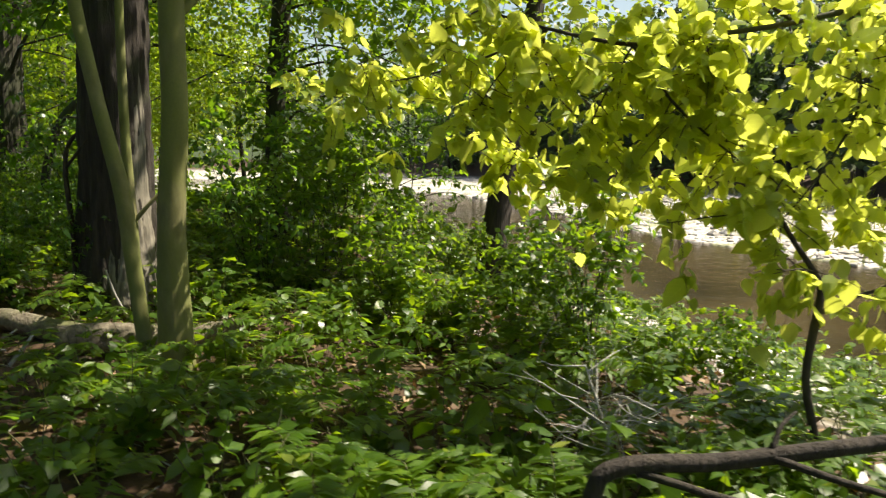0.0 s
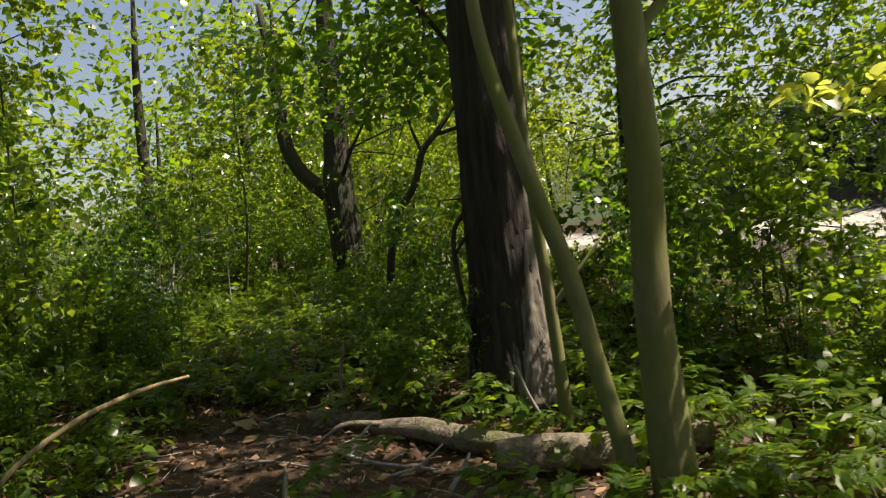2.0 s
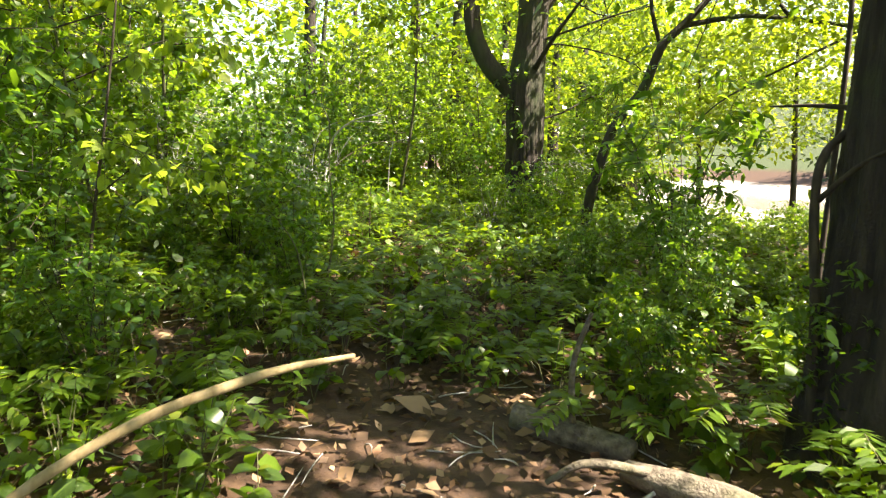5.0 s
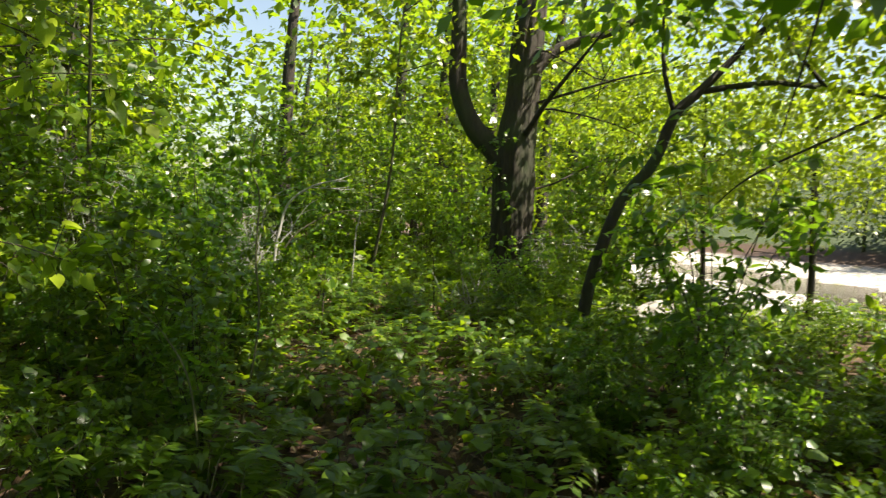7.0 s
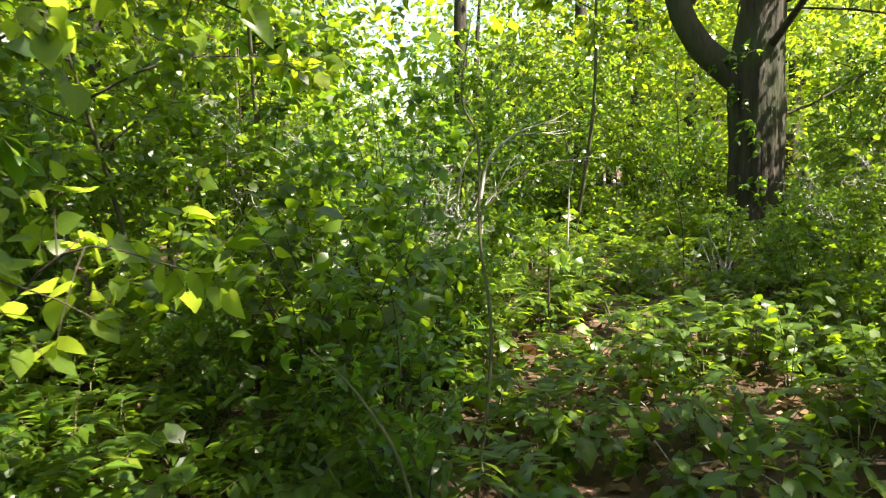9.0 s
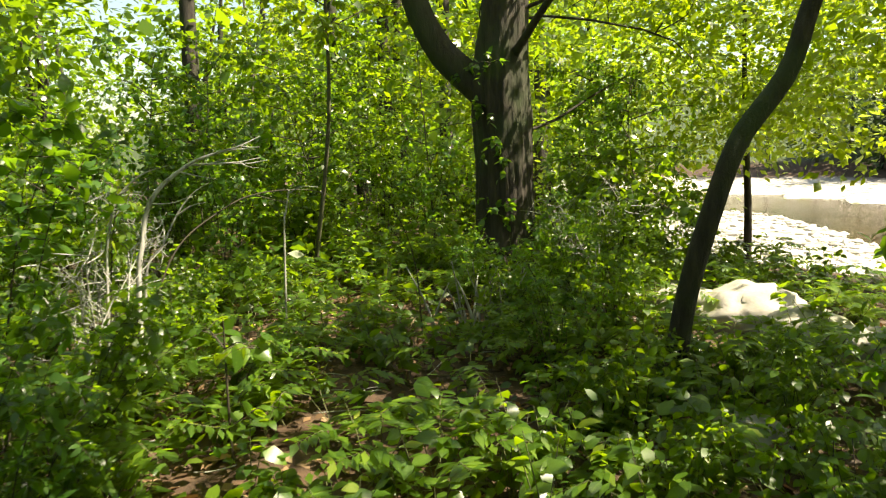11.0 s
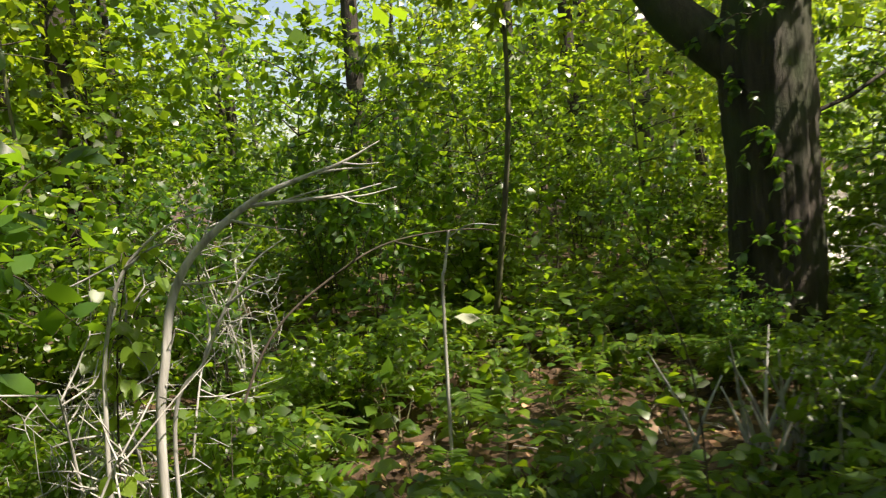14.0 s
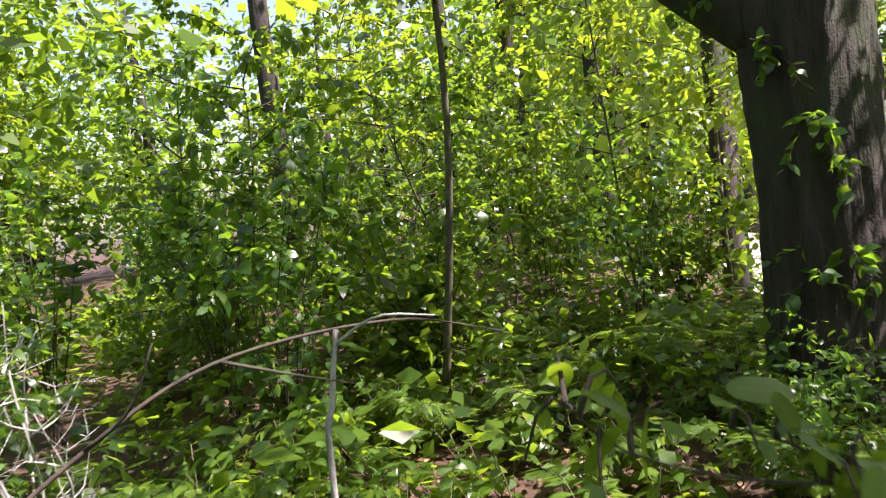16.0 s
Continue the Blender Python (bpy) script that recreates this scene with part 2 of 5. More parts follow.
def tube_arrays(pts, radii, sides=8, steps=None, ridge=0.0, lobes=9, seed=0, close=True):
    steps = steps or max(4, 4 * (len(pts) - 1))
    c = smooth_path(pts, steps)
    r = np.interp(np.linspace(0, 1, steps), np.linspace(0, 1, len(radii)), radii)
    tan = np.gradient(c, axis=0)
    tan /= np.linalg.norm(tan, axis=1)[:, None] + 1e-9
    ref = np.array([0.0, 1.0, 0.0]) if abs(tan[:, 2]).mean() > 0.6 else np.array([0.0, 0.0, 1.0])
    s = np.cross(tan, ref)
    s /= np.linalg.norm(s, axis=1)[:, None] + 1e-9
    w = np.cross(s, tan)
    th = np.linspace(0, 2 * math.pi, sides, endpoint=False)
    rng = np.random.default_rng(seed)
    along = np.cumsum(np.r_[0, np.linalg.norm(np.diff(c, axis=0), axis=1)])[:, None]
    rr = np.repeat(r[:, None], sides, axis=1)
    if ridge:
        amp = np.zeros_like(rr)
        for k in range(5):
            f = lobes * (0.5 + 0.45 * k)
            wob = rng.uniform(0.5, 2.6)
            amp += np.sin(round(f) * th[None, :] + 2.2 * np.sin(wob * along + rng.uniform(0, 6.3)) + rng.uniform(0, 6.3)) / (1 + 0.5 * k)
        rough = np.cumsum(rng.normal(size=(steps + 9, sides)), axis=0)
        amp += 1.1 * (rough[9:] - rough[:-9]) / 3.0
        rr = rr * (1 + ridge * amp)
    v = c[:, None, :] + rr[..., None] * (np.cos(th)[None, :, None] * s[:, None, :] + np.sin(th)[None, :, None] * w[:, None, :])
    v = v.reshape(-1, 3)
    i, j = np.meshgrid(np.arange(steps - 1), np.arange(sides), indexing="ij")
    a, b = i * sides + j, i * sides + (j + 1) % sides
    tris = np.concatenate([np.stack([a, b, b + sides], -1).reshape(-1, 3), np.stack([a, b + sides, a + sides], -1).reshape(-1, 3)])
    if close:
        n0 = len(v)
        v = np.vstack([v, c[0], c[-1]])
        k = np.arange(sides)
        e = (steps - 1) * sides
        tris = np.vstack([tris, np.stack([np.full(sides, n0), (k + 1) % sides, k], -1), np.stack([np.full(sides, n0 + 1), e + k, e + (k + 1) % sides], -1)])
    return v, tris


def join(arrays):
    vs, ts, n = [], [], 0
    for v, t in arrays:
        vs.append(v)
        ts.append(t + n)
        n += len(v)
    return np.vstack(vs), np.vstack(ts)


def tube(name, pts, radii, material, parent, label="", **kw):
    v, t = tube_arrays(pts, radii, **kw)
    return part(name, mesh_np(name, v, t, material), parent, label)


# leaf shapes: length 1 along y, upper side z
SIMPLE = (np.array([(0, 0, 0), (-0.31, 0.30, 0.05), (-0.25, 0.68, 0.03), (0, 1.0, -0.12), (0.25, 0.68, 0.03), (0.31, 0.30, 0.05)]),
          np.array([(0, 5, 1), (1, 5, 4), (1, 4, 2), (2, 4, 3)]))
NARROW = (SIMPLE[0] * (0.62, 1, 1), SIMPLE[1])
FLAT = (np.array([(0, 0, 0), (-0.3, 0.45, 0.04), (0.3, 0.45, 0.04), (0, 1.0, -0.06)]), np.array([(0, 2, 1), (1, 2, 3)]))
TURN = np.linspace(0, 2 * math.pi, 12, endpoint=False)
OBLONG = (np.c_[0.23 * np.sin(TURN), 0.5 - 0.5 * np.cos(TURN), 0.05 * np.abs(np.sin(TURN)) - 0.12 * (0.5 - 0.5 * np.cos(TURN)) ** 2],
          np.array([(k, 11 - k, k + 1) for k in range(5)] + [(k + 1, 11 - k, 10 - k) for k in range(5)]))
HEART = (np.array([(0, 0.0, 0), (-0.22, -0.07, 0.03), (-0.42, 0.12, 0.06), (-0.43, 0.38, 0.07), (-0.27, 0.68, 0.03), (0, 1.0, -0.12),
                   (0.27, 0.68, 0.03), (0.43, 0.38, 0.07), (0.42, 0.12, 0.06), (0.22, -0.07, 0.03), (0, 0.35, -0.01), (0, 0.68, -0.04)]),
         np.array([(0, 10, 1), (1, 10, 2), (2, 10, 3), (3, 10, 11), (3, 11, 4), (4, 11, 5), (0, 9, 10), (9, 8, 10), (8, 7, 10), (7, 11, 10), (7, 6, 11), (6, 5, 11)]))


def leaves(points, out, size, rng, shape, droop=0.35, tilt=0.5, spread=0.24):
    """Verts, triangles and uv of one leaf at each point. out: the way each leaf's tip points."""
    n = len(points)
    d = out + rng.normal(0, 0.35, (n, 3))
    d[:, 2] -= droop
    d /= np.linalg.norm(d, axis=1)[:, None] + 1e-9
    up = np.array([0, 0, 1.0]) + rng.normal(0, tilt, (n, 3))
    side = np.cross(d, up)
    side /= np.linalg.norm(side, axis=1)[:, None] + 1e-9
    nor = np.cross(side, d)
    sz = size * np.exp(rng.normal(0, spread, n))
    curl = 1 + rng.normal(0, 0.6, n)
    base, tri = shape
    k = len(base)
    v = points[:, None, :] + sz[:, None, None] * (base[None, :, 0, None] * side[:, None, :] + base[None, :, 1, None] * d[:, None, :]
                                                  + (base[None, :, 2] * curl[:, None])[..., None] * nor[:, None, :])
    t = (tri[None] + (np.arange(n) * k)[:, None, None]).reshape(-1, 3)
    uv = np.tile(np.stack([base[:, 0] + 0.5, base[:, 1]], -1), (n, 1))
    return v.reshape(-1, 3), t, uv


def leaf_mesh(name, sets, material):
    vs, ts, us, n = [], [], [], 0
    for v, t, u in sets:
        vs.append(v)
        ts.append(t + n)
        us.append(u)
        n += len(v)
    return mesh_np(name, np.vstack(vs), np.vstack(ts), material, np.vstack(us))


def along(path, n, rng, start=0.2):
    """n places along a path with the way the path runs there."""
    c = smooth_path(path, 40)
    tan = np.gradient(c, axis=0)
    i = rng.uniform(start, 0.999, n) * 39
    k = i.astype(int)
    f = (i - k)[:, None]
    k1 = np.minimum(k + 1, 39)
    tt = tan[k]
    return c[k] * (1 - f) + c[k1] * f, tt / (np.linalg.norm(tt, axis=1)[:, None] + 1e-9)


def sideways(tan, rng):
    r = rng.normal(size=tan.shape)
    r[:, 2] *= 0.35
    s = r - (r * tan).sum(1)[:, None] * tan
    return s / (np.linalg.norm(s, axis=1)[:, None] + 1e-9)


# ---- the lie of the land ----
CHANNEL = np.array([(30, -40), (17, -8), (9.5, 9.0), (6.5, 15.0), (3.2, 22.0), (1.2, 32.0), (-3.0, 46.0), (-16.0, 64.0), (-60, 90)], dtype=float)
TRAIL = np.array([(1.5, -1.2), (0, 0), (-1.4, 1.0), (-2.2, 1.5), (-3.4, 3.1), (-3.9, 4.1), (-5.3, 5.4), (-6.1, 7.8), (-7.1, 8.7), (-8.1, 10.1), (-8.9, 11.6), (-10.0, 13.2)])


def from_line(line, x, y):
    """Distance from a polyline, positive on its left."""
    best = np.full(np.shape(x), 1e9)
    sign = np.ones(np.shape(x))
    for (ax, ay), (bx, by) in zip(line[:-1], line[1:]):
        dx, dy = bx - ax, by - ay
        u = np.clip(((x - ax) * dx + (y - ay) * dy) / (dx * dx + dy * dy), 0, 1)
        ex, ey = x - ax - u * dx, y - ay - u * dy
        d = np.hypot(ex, ey)
        near = d < best
        best = np.where(near, d, best)
        sign = np.where(near, np.sign(dx * ey - dy * ex + 1e-12), sign)
    return best * sign


def ease(v):
    v = np.clip(v, 0, 1)
    return v * v * (3 - 2 * v)


def ground_height(x, y):
    x, y = np.asarray(x, dtype=float), np.asarray(y, dtype=float)
    q = from_line(CHANNEL, x, y)
    near, far = q - 5.2 + 0.8 * ease((y - 10) / 6), -q - 4.4
    s = -0.58 * x + 0.81 * y
    wood = 0.45 * ease((s - 4) / 11) + 0.05 * np.sin(1.7 * x + 0.6 * y) * np.sin(1.3 * y - 0.4 * x) + 0.03 * np.sin(4.1 * x) * np.sin(3.7 * y + 1)
    bar = 9.0 * ease((y - 14.5) / 6)
    z = -1.02 + 0.34 * np.clip(near / (bar + 0.5), 0, 1)
    z = z + (wood - z) * ease((near - bar) / (5.0 - 2.4 * ease((y - 10) / 5)))
    z = np.where(near < 0, -1.02 + 0.25 * near, z)
    shore = -1.02 + 0.55 * ease(far / 14) + np.clip(far - 15, 0, 40) * 0.42
    z = np.where(far > 0, shore, z)
    return np.maximum(z, -1.9)


def gz(x, y):
    return float(ground_height(x, y))


def axis(lo, hi, near_lo, near_hi, fine):
    mid = np.arange(near_lo, near_hi, fine)
    out_hi = near_hi + np.cumsum(np.geomspace(fine, (hi - near_hi) / 12, 40))
    out_lo = near_lo - np.cumsum(np.geomspace(fine, (near_lo - lo) / 12, 40))
    return np.unique(np.r_[out_lo, mid, out_hi])


def make_ground():
    xs, ys = axis(-900, 900, -14, 12, 0.14), axis(-900, 900, -3, 27, 0.14)
    gx, gy = np.meshgrid(xs, ys, indexing="ij")
    h = ground_height(gx, gy)
    rng = np.random.default_rng(5)
    h = h + rng.normal(0, 0.012, h.shape)
    v = np.stack([gx, gy, h], -1).reshape(-1, 3)
    nx, ny = len(xs), len(ys)
    i, j = np.meshgrid(np.arange(nx - 1), np.arange(ny - 1), indexing="ij")
    a = (i * ny + j).ravel()
    quads = np.stack([a, a + ny, a + ny + 1, a + 1], -1)
    tagged(new("ground", mesh_np("ground", v, quads, GROUND)), "brown leaf-strewn woodland soil sloping to a gravel river bar", "ground", kind="structure")
    wv = np.array([(-900, -900, -1.06), (900, -900, -1.06), (900, 900, -1.06), (-900, 900, -1.06)], dtype=float)
    tagged(new("water", mesh_np("water", wv, np.array([(0, 1, 2, 3)]), WATER)), "shallow brown river water with small ripples", "river", kind="structure")


make_ground()


# ---- trees ----
def crown_sets(centre, radii, clumps, per, size, seed, shape=FLAT, clump=0.55, hollow=0.35):
    """Leaves in flat sprays about many small centres inside an egg-shaped crown."""
    rng = np.random.default_rng(seed)
    u = rng.normal(size=(clumps, 3))
    u /= np.linalg.norm(u, axis=1)[:, None]
    rad = rng.uniform(hollow, 1.0, clumps) ** 0.6 * (0.75 + 0.35 * rng.random(clumps))
    c = np.array(centre) + u * rad[:, None] * np.array(radii)
    p = np.repeat(c, per, axis=0)
    off = rng.normal(0, clump, (len(p), 3)) * (1, 1, 0.32)
    out = off / (np.linalg.norm(off, axis=1)[:, None] + 1e-9)
    return leaves(p + off, out, size, rng, shape), c


def limbs_to(trunk, targets, r0, rng):
    """Crooked thin branches from the nearest stretch of the trunk to the clumps they carry."""
    c = smooth_path(trunk, 40)[12:]
    arr = []
    for t in targets:
        t = np.array(t)
        d = np.linalg.norm(c - t, axis=1) + rng.uniform(0, 0.8, len(c))
        base = c[np.argmin(d)]
        span = t - base
        reach = np.linalg.norm(span)
        if reach > 3.2:
            continue
        wob = reach * 0.13
        p1 = base + span * 0.3 + rng.normal(0, wob, 3) + (0, 0, 0.18 * reach)
        p2 = base + span * 0.65 + rng.normal(0, wob, 3) + (0, 0, 0.12 * reach)
        arr.append(tube_arrays([base, p1, p2, t], [r0, r0 * 0.7, r0 * 0.45, r0 * 0.15], sides=5, steps=9))
        for k in range(2):
            q = p2 + rng.normal(0, 0.3 * reach, 3)
            arr.append(tube_arrays([p2, (p2 + q) / 2 + rng.normal(0, 0.06, 3), q], [r0 * 0.4, r0 * 0.25, r0 * 0.1], sides=4, steps=5))
    return join(arr) if arr else None


def tree(name, label, trunk_pts, trunk_r, bark, limbs=(), crown=None, crown_leaf=None, sides=16, ridge=0.02, lobes=9, steps=40, seed=1, group=""):
    x, y = trunk_pts[0][:2]
    base = gz(x, y)
    origin = np.array((x, y, base))
    root = thing(name, pose(x, y, base), label, "tree", group)
    local = [np.array(p) - origin for p in trunk_pts]
    local[0][2] = -0.12
    tube("trunk", local, trunk_r, bark, root, sides=sides, steps=steps, ridge=ridge, lobes=lobes, seed=seed)
    for pts, rad in limbs:
        tube("limb", [np.array(p) - origin for p in pts], rad, bark, root, sides=8, ridge=ridge * 0.6, lobes=5, seed=seed + 3)
    if crown:
        rng = np.random.default_rng(seed + 50)
        sets, centres = [], []
        for k, (c, r, clumps, per, size, clump) in enumerate(crown):
            s, cc = crown_sets(np.array(c) - origin, r, clumps, per, size, seed * 31 + k, clump=clump)
            sets.append(s)
            centres.append(cc)
        cc = np.vstack(centres)
        pick = rng.choice(len(cc), min(16, len(cc)), replace=False)
        twigs = limbs_to(local, cc[pick], min(0.026, trunk_r[-1] * 0.35), rng)
        if twigs:
            tagged(part("branchwork", mesh_np("branchwork", twigs[0], twigs[1], bark), root), kind="stuff")
        part("crown", leaf_mesh("crown", sets, crown_leaf or LEAF_HIGH), root, "green summer leaves")
    return root


# great old tree beside the trail, bark stripped low on one side
great = tree("old_tree", "thick dark furrowed tree trunk partly stripped of bark", [(-3.06, 6.70, 0), (-3.06, 6.66, 0.7), (-3.04, 6.66, 2.0), (-2.99, 6.66, 3.6), (-2.9, 6.7, 6.0), (-2.8, 6.8, 9.0)],
             [0.48, 0.335, 0.295, 0.27, 0.22, 0.12], BARK_DARK, sides=72, steps=120, ridge=0.032, lobes=13, seed=4,
             limbs=[([(-3.0, 6.7, 4.2), (-3.9, 7.4, 5.2), (-4.8, 8.2, 6.6)], [0.11, 0.07, 0.03]),
                    ([(-2.95, 6.7, 4.8), (-2.2, 7.4, 6.0), (-1.3, 7.8, 7.6)], [0.11, 0.07, 0.03])],
             # clumps above 7 m are out of view, placed to shade thicket and trail
             crown=[((-3.7, 7.0, 8.4), (2.8, 2.6, 2.2), 56, 36, 0.19, 0.45), ((-2.0, 9.4, 8.2), (1.8, 1.5, 0.9), 16, 36, 0.19, 0.45), ((-4.4, 8.1, 3.55), (2.0, 1.3, 0.8), 70, 40, 0.12, 0.34), ((-4.8, 9.4, 7.8), (2.7, 2.2, 0.9), 34, 16, 0.27, 0.5), ((-1.2, 7.4, 7.6), (2.0, 1.6, 0.9), 30, 16, 0.27, 0.5)], crown_leaf=LEAF_COOL)
gv, gt = tube_arrays([(0.20, -0.22, 0.0), (0.18, -0.17, 0.5), (0.175, -0.13, 1.0), (0.195, -0.095, 1.6), (0.215, -0.06, 2.5), (0.235, -0.03, 3.2)],
                     [0.255, 0.19, 0.155, 0.12, 0.09, 0.05], sides=30, steps=70, ridge=0.06, lobes=9, seed=9)
part("stripped_wood", mesh_np("stripped_wood", gv, gt, BAREWOOD), great, "pale weathered wood where bark has fallen off")

# smooth pale tree and its leaning neighbour
tree("pale_tree", "slender upright tree with smooth greenish bark", [(-1.74, 4.56, 0), (-1.75, 4.55, 1.0), (-1.71, 4.57, 1.75), (-1.70, 4.58, 2.7), (-1.62, 4.7, 4.5), (-1.5, 4.9, 6.5)],
     [0.12, 0.088, 0.082, 0.076, 0.065, 0.04], BARK_PALE, sides=20, ridge=0.012, seed=6,
     limbs=[([(-1.70, 4.58, 2.35), (-1.45, 4.75, 2.62), (-1.05, 5.05, 2.75)], [0.035, 0.022, 0.008])],
     # unseen crown set off towards the sun, added to shade the clearing
     crown=[((-0.1, 3.7, 6.0), (1.8, 2.6, 0.9), 104, 46, 0.13, 0.4), ((-0.5, 5.6, 6.3), (1.6, 1.4, 0.8), 24, 44, 0.12, 0.36)])
tree("leaning_tree", "thin mossy tree leaning over towards the old trunk", [(-1.90, 4.52, 0), (-1.98, 4.60, 0.35), (-2.1, 4.75, 0.84), (-2.21, 4.87, 1.29), (-2.39, 4.98, 1.85), (-2.6, 5.13, 2.64), (-2.67, 5.27, 3.32), (-2.75, 5.5, 5.0)],
     [0.055, 0.05, 0.052, 0.055, 0.05, 0.045, 0.04, 0.02], BARK_PALE, sides=14, ridge=0.02, seed=7,
     # wide crown above the view, added to keep the first stretch dark
     crown=[((-2.6, 3.2, 5.4), (3.0, 2.1, 0.8), 110, 46, 0.13, 0.4)])
tree("young_tree", "thin straight young trunk beside the old tree", [(-2.50, 5.75, 0), (-2.52, 5.74, 0.9), (-2.55, 5.74, 1.8), (-2.56, 5.8, 3.2), (-2.5, 5.9, 4.6)], [0.05, 0.042, 0.036, 0.03, 0.02], BARK_PALE, sides=12, seed=8,
     limbs=[([(-2.52, 5.74, 0.95), (-2.35, 5.78, 1.15), (-2.12, 5.9, 1.42)], [0.022, 0.015, 0.006])])

# twin saplings with bent tops
tree("bent_sapling", "dark bent sapling with arching twigs", [(-3.36, 6.45, 0), (-3.39, 6.47, 0.8), (-3.44, 6.5, 1.33), (-3.42, 6.55, 1.60), (-3.28, 6.65, 1.78), (-3.45, 6.85, 1.84), (-3.75, 7.1, 1.86)], [0.028, 0.024, 0.022, 0.020, 0.017, 0.012, 0.005], BARK_TWIG, sides=10, seed=11,
     limbs=[([(-3.43, 6.5, 1.38), (-3.27, 6.45, 1.55), (-3.12, 6.3, 1.64)], [0.016, 0.012, 0.005])])
tree("thin_sapling", "thin dark sapling stem", [(-3.44, 7.05, 0), (-3.43, 7.05, 1.0), (-3.40, 7.1, 2.2), (-3.45, 7.2, 3.6)], [0.019, 0.016, 0.014, 0.006], BARK_TWIG, sides=10, seed=12,
     crown=[((-3.8, 7.5, 3.6), (0.9, 0.9, 0.7), 10, 36, 0.10, 0.3)])

# dark trees behind, towards the bank
tree("bank_tree", "dark slim tree on the river bank", [(-2.2, 9.5, 0), (-2.22, 9.5, 2.0), (-2.1, 9.6, 4.0), (-2.0, 9.8, 7.0)], [0.17, 0.13, 0.12, 0.06], BARK_FORK, sides=16, ridge=0.03, seed=13,
     # clumps at 6.8 and 7.8 m are unseen, added for shade further along
     crown=[((-2.0, 10.2, 5.4), (2.2, 2.2, 2.2), 10, 46, 0.12, 0.4), ((-1.8, 9.2, 6.8), (1.6, 1.3, 0.7), 26, 46, 0.12, 0.4), ((-1.2, 10.3, 4.1), (1.3, 0.8, 0.7), 32, 44, 0.11, 0.34), ((-0.9, 8.9, 2.9), (1.6, 0.9, 1.5), 66, 40, 0.085, 0.28), ((-1.2, 12.6, 7.8), (2.4, 1.8, 0.9), 26, 16, 0.27, 0.5)], crown_leaf=LEAF_COOL,
     limbs=[([(-2.1, 9.6, z), (-2.1 + 0.6 * math.cos(a), 9.6 + 0.6 * math.sin(a), z + 0.12), (-2.1 + 1.3 * math.cos(a), 9.6 + 1.3 * math.sin(a), z - 0.05)], [0.022, 0.014, 0.004])
            for z, a in ((1.7, 5.4), (1.95, 5.2), (2.2, 0.4), (2.4, 4.7), (2.6, 6.0), (2.8, 5.8), (3.0, 5.0), (3.2, 4.7), (3.4, 0.0))])
tree("bank_tree", "short dark tree leaning at the water's edge", [(0.55, 8.6, 0), (0.66, 8.6, 0.8), (0.78, 8.65, 1.6), (1.0, 8.8, 2.6), (1.2, 8.9, 4.2), (1.6, 7.8, 6.2), (2.1, 6.2, 7.8)], [0.22, 0.15, 0.14, 0.12, 0.10, 0.07, 0.03], BARK_DARK, sides=18, ridge=0.04, seed=14,
     limbs=[([(0.72, 8.6, 1.15), (1.0, 8.4, 1.25), (1.25, 8.3, 0.85), (1.32, 8.3, 0.55)], [0.04, 0.03, 0.018, 0.006])],
     # trunk top and both 8 m clumps are unseen additions that cast shade
     crown=[((0.5, 9.2, 3.6), (2.0, 1.7, 1.3), 60, 50, 0.11, 0.4), ((2.9, 3.9, 8.0), (0.6, 0.8, 0.4), 30, 16, 0.25, 0.26), ((1.9, 5.9, 8.0), (0.6, 0.7, 0.4), 26, 16, 0.25, 0.3)])

# forked old tree ahead
FX, FY = -8.78, 14.5
forked = tree("forked_tree", "stout dark tree forking into two heavy limbs", [(FX, FY, 0), (FX, FY, 0.8), (FX + 0.01, FY, 1.8), (FX - 0.02, FY, 2.75), (FX + 0.03, FY + 0.05, 3.6), (FX + 0.05, FY + 0.1, 4.6), (FX + 0.1, FY + 0.2, 6.5), (FX + 0.3, FY + 0.4, 9.0)],
     [0.45, 0.335, 0.315, 0.335, 0.27, 0.25, 0.19, 0.08], BARK_FORK, sides=64, steps=110, ridge=0.028, lobes=12, seed=15,
     limbs=[([(FX - 0.02, FY - 0.05, 2.55), (FX - 0.35, FY - 0.1, 2.85), (FX - 0.72, FY - 0.2, 3.25), (FX - 0.98, FY - 0.28, 3.9), (FX - 1.02, FY - 0.3, 5.0), (FX - 1.2, FY - 0.3, 7.0)], [0.20, 0.19, 0.17, 0.155, 0.13, 0.06]),
            ([(FX + 0.08, FY, 3.9), (FX + 0.45, FY + 0.3, 4.5), (FX + 1.3, FY + 0.8, 4.9), (FX + 2.3, FY + 1.2, 5.6)], [0.12, 0.09, 0.06, 0.02]),
            ([(FX + 0.2, FY - 0.1, 3.1), (FX + 0.9, FY - 0.9, 3.5), (FX + 2.0, FY - 1.8, 4.2)], [0.05, 0.035, 0.012])],
     # last two clumps hang out of view, added to shade the trail ahead
     crown=[((FX, FY + 0.5, 7.4), (4.4, 4.2, 2.4), 36, 36, 0.16, 0.45), ((FX + 2.6, FY + 1.4, 4.0), (2.6, 1.8, 2.0), 95, 52, 0.10, 0.34), ((FX + 0.6, FY + 3.2, 3.2), (3.4, 1.8, 2.4), 150, 52, 0.10, 0.36), ((FX - 1.6, FY - 0.6, 4.6), (3.2, 2.4, 1.0), 30, 46, 0.11, 0.36), ((FX + 4.6, FY - 2.0, 7.0), (1.2, 1.1, 0.5), 36, 16, 0.25, 0.3), ((FX + 4.4, FY - 1.3, 6.6), (2.0, 1.8, 0.9), 22, 40, 0.14, 0.42)])

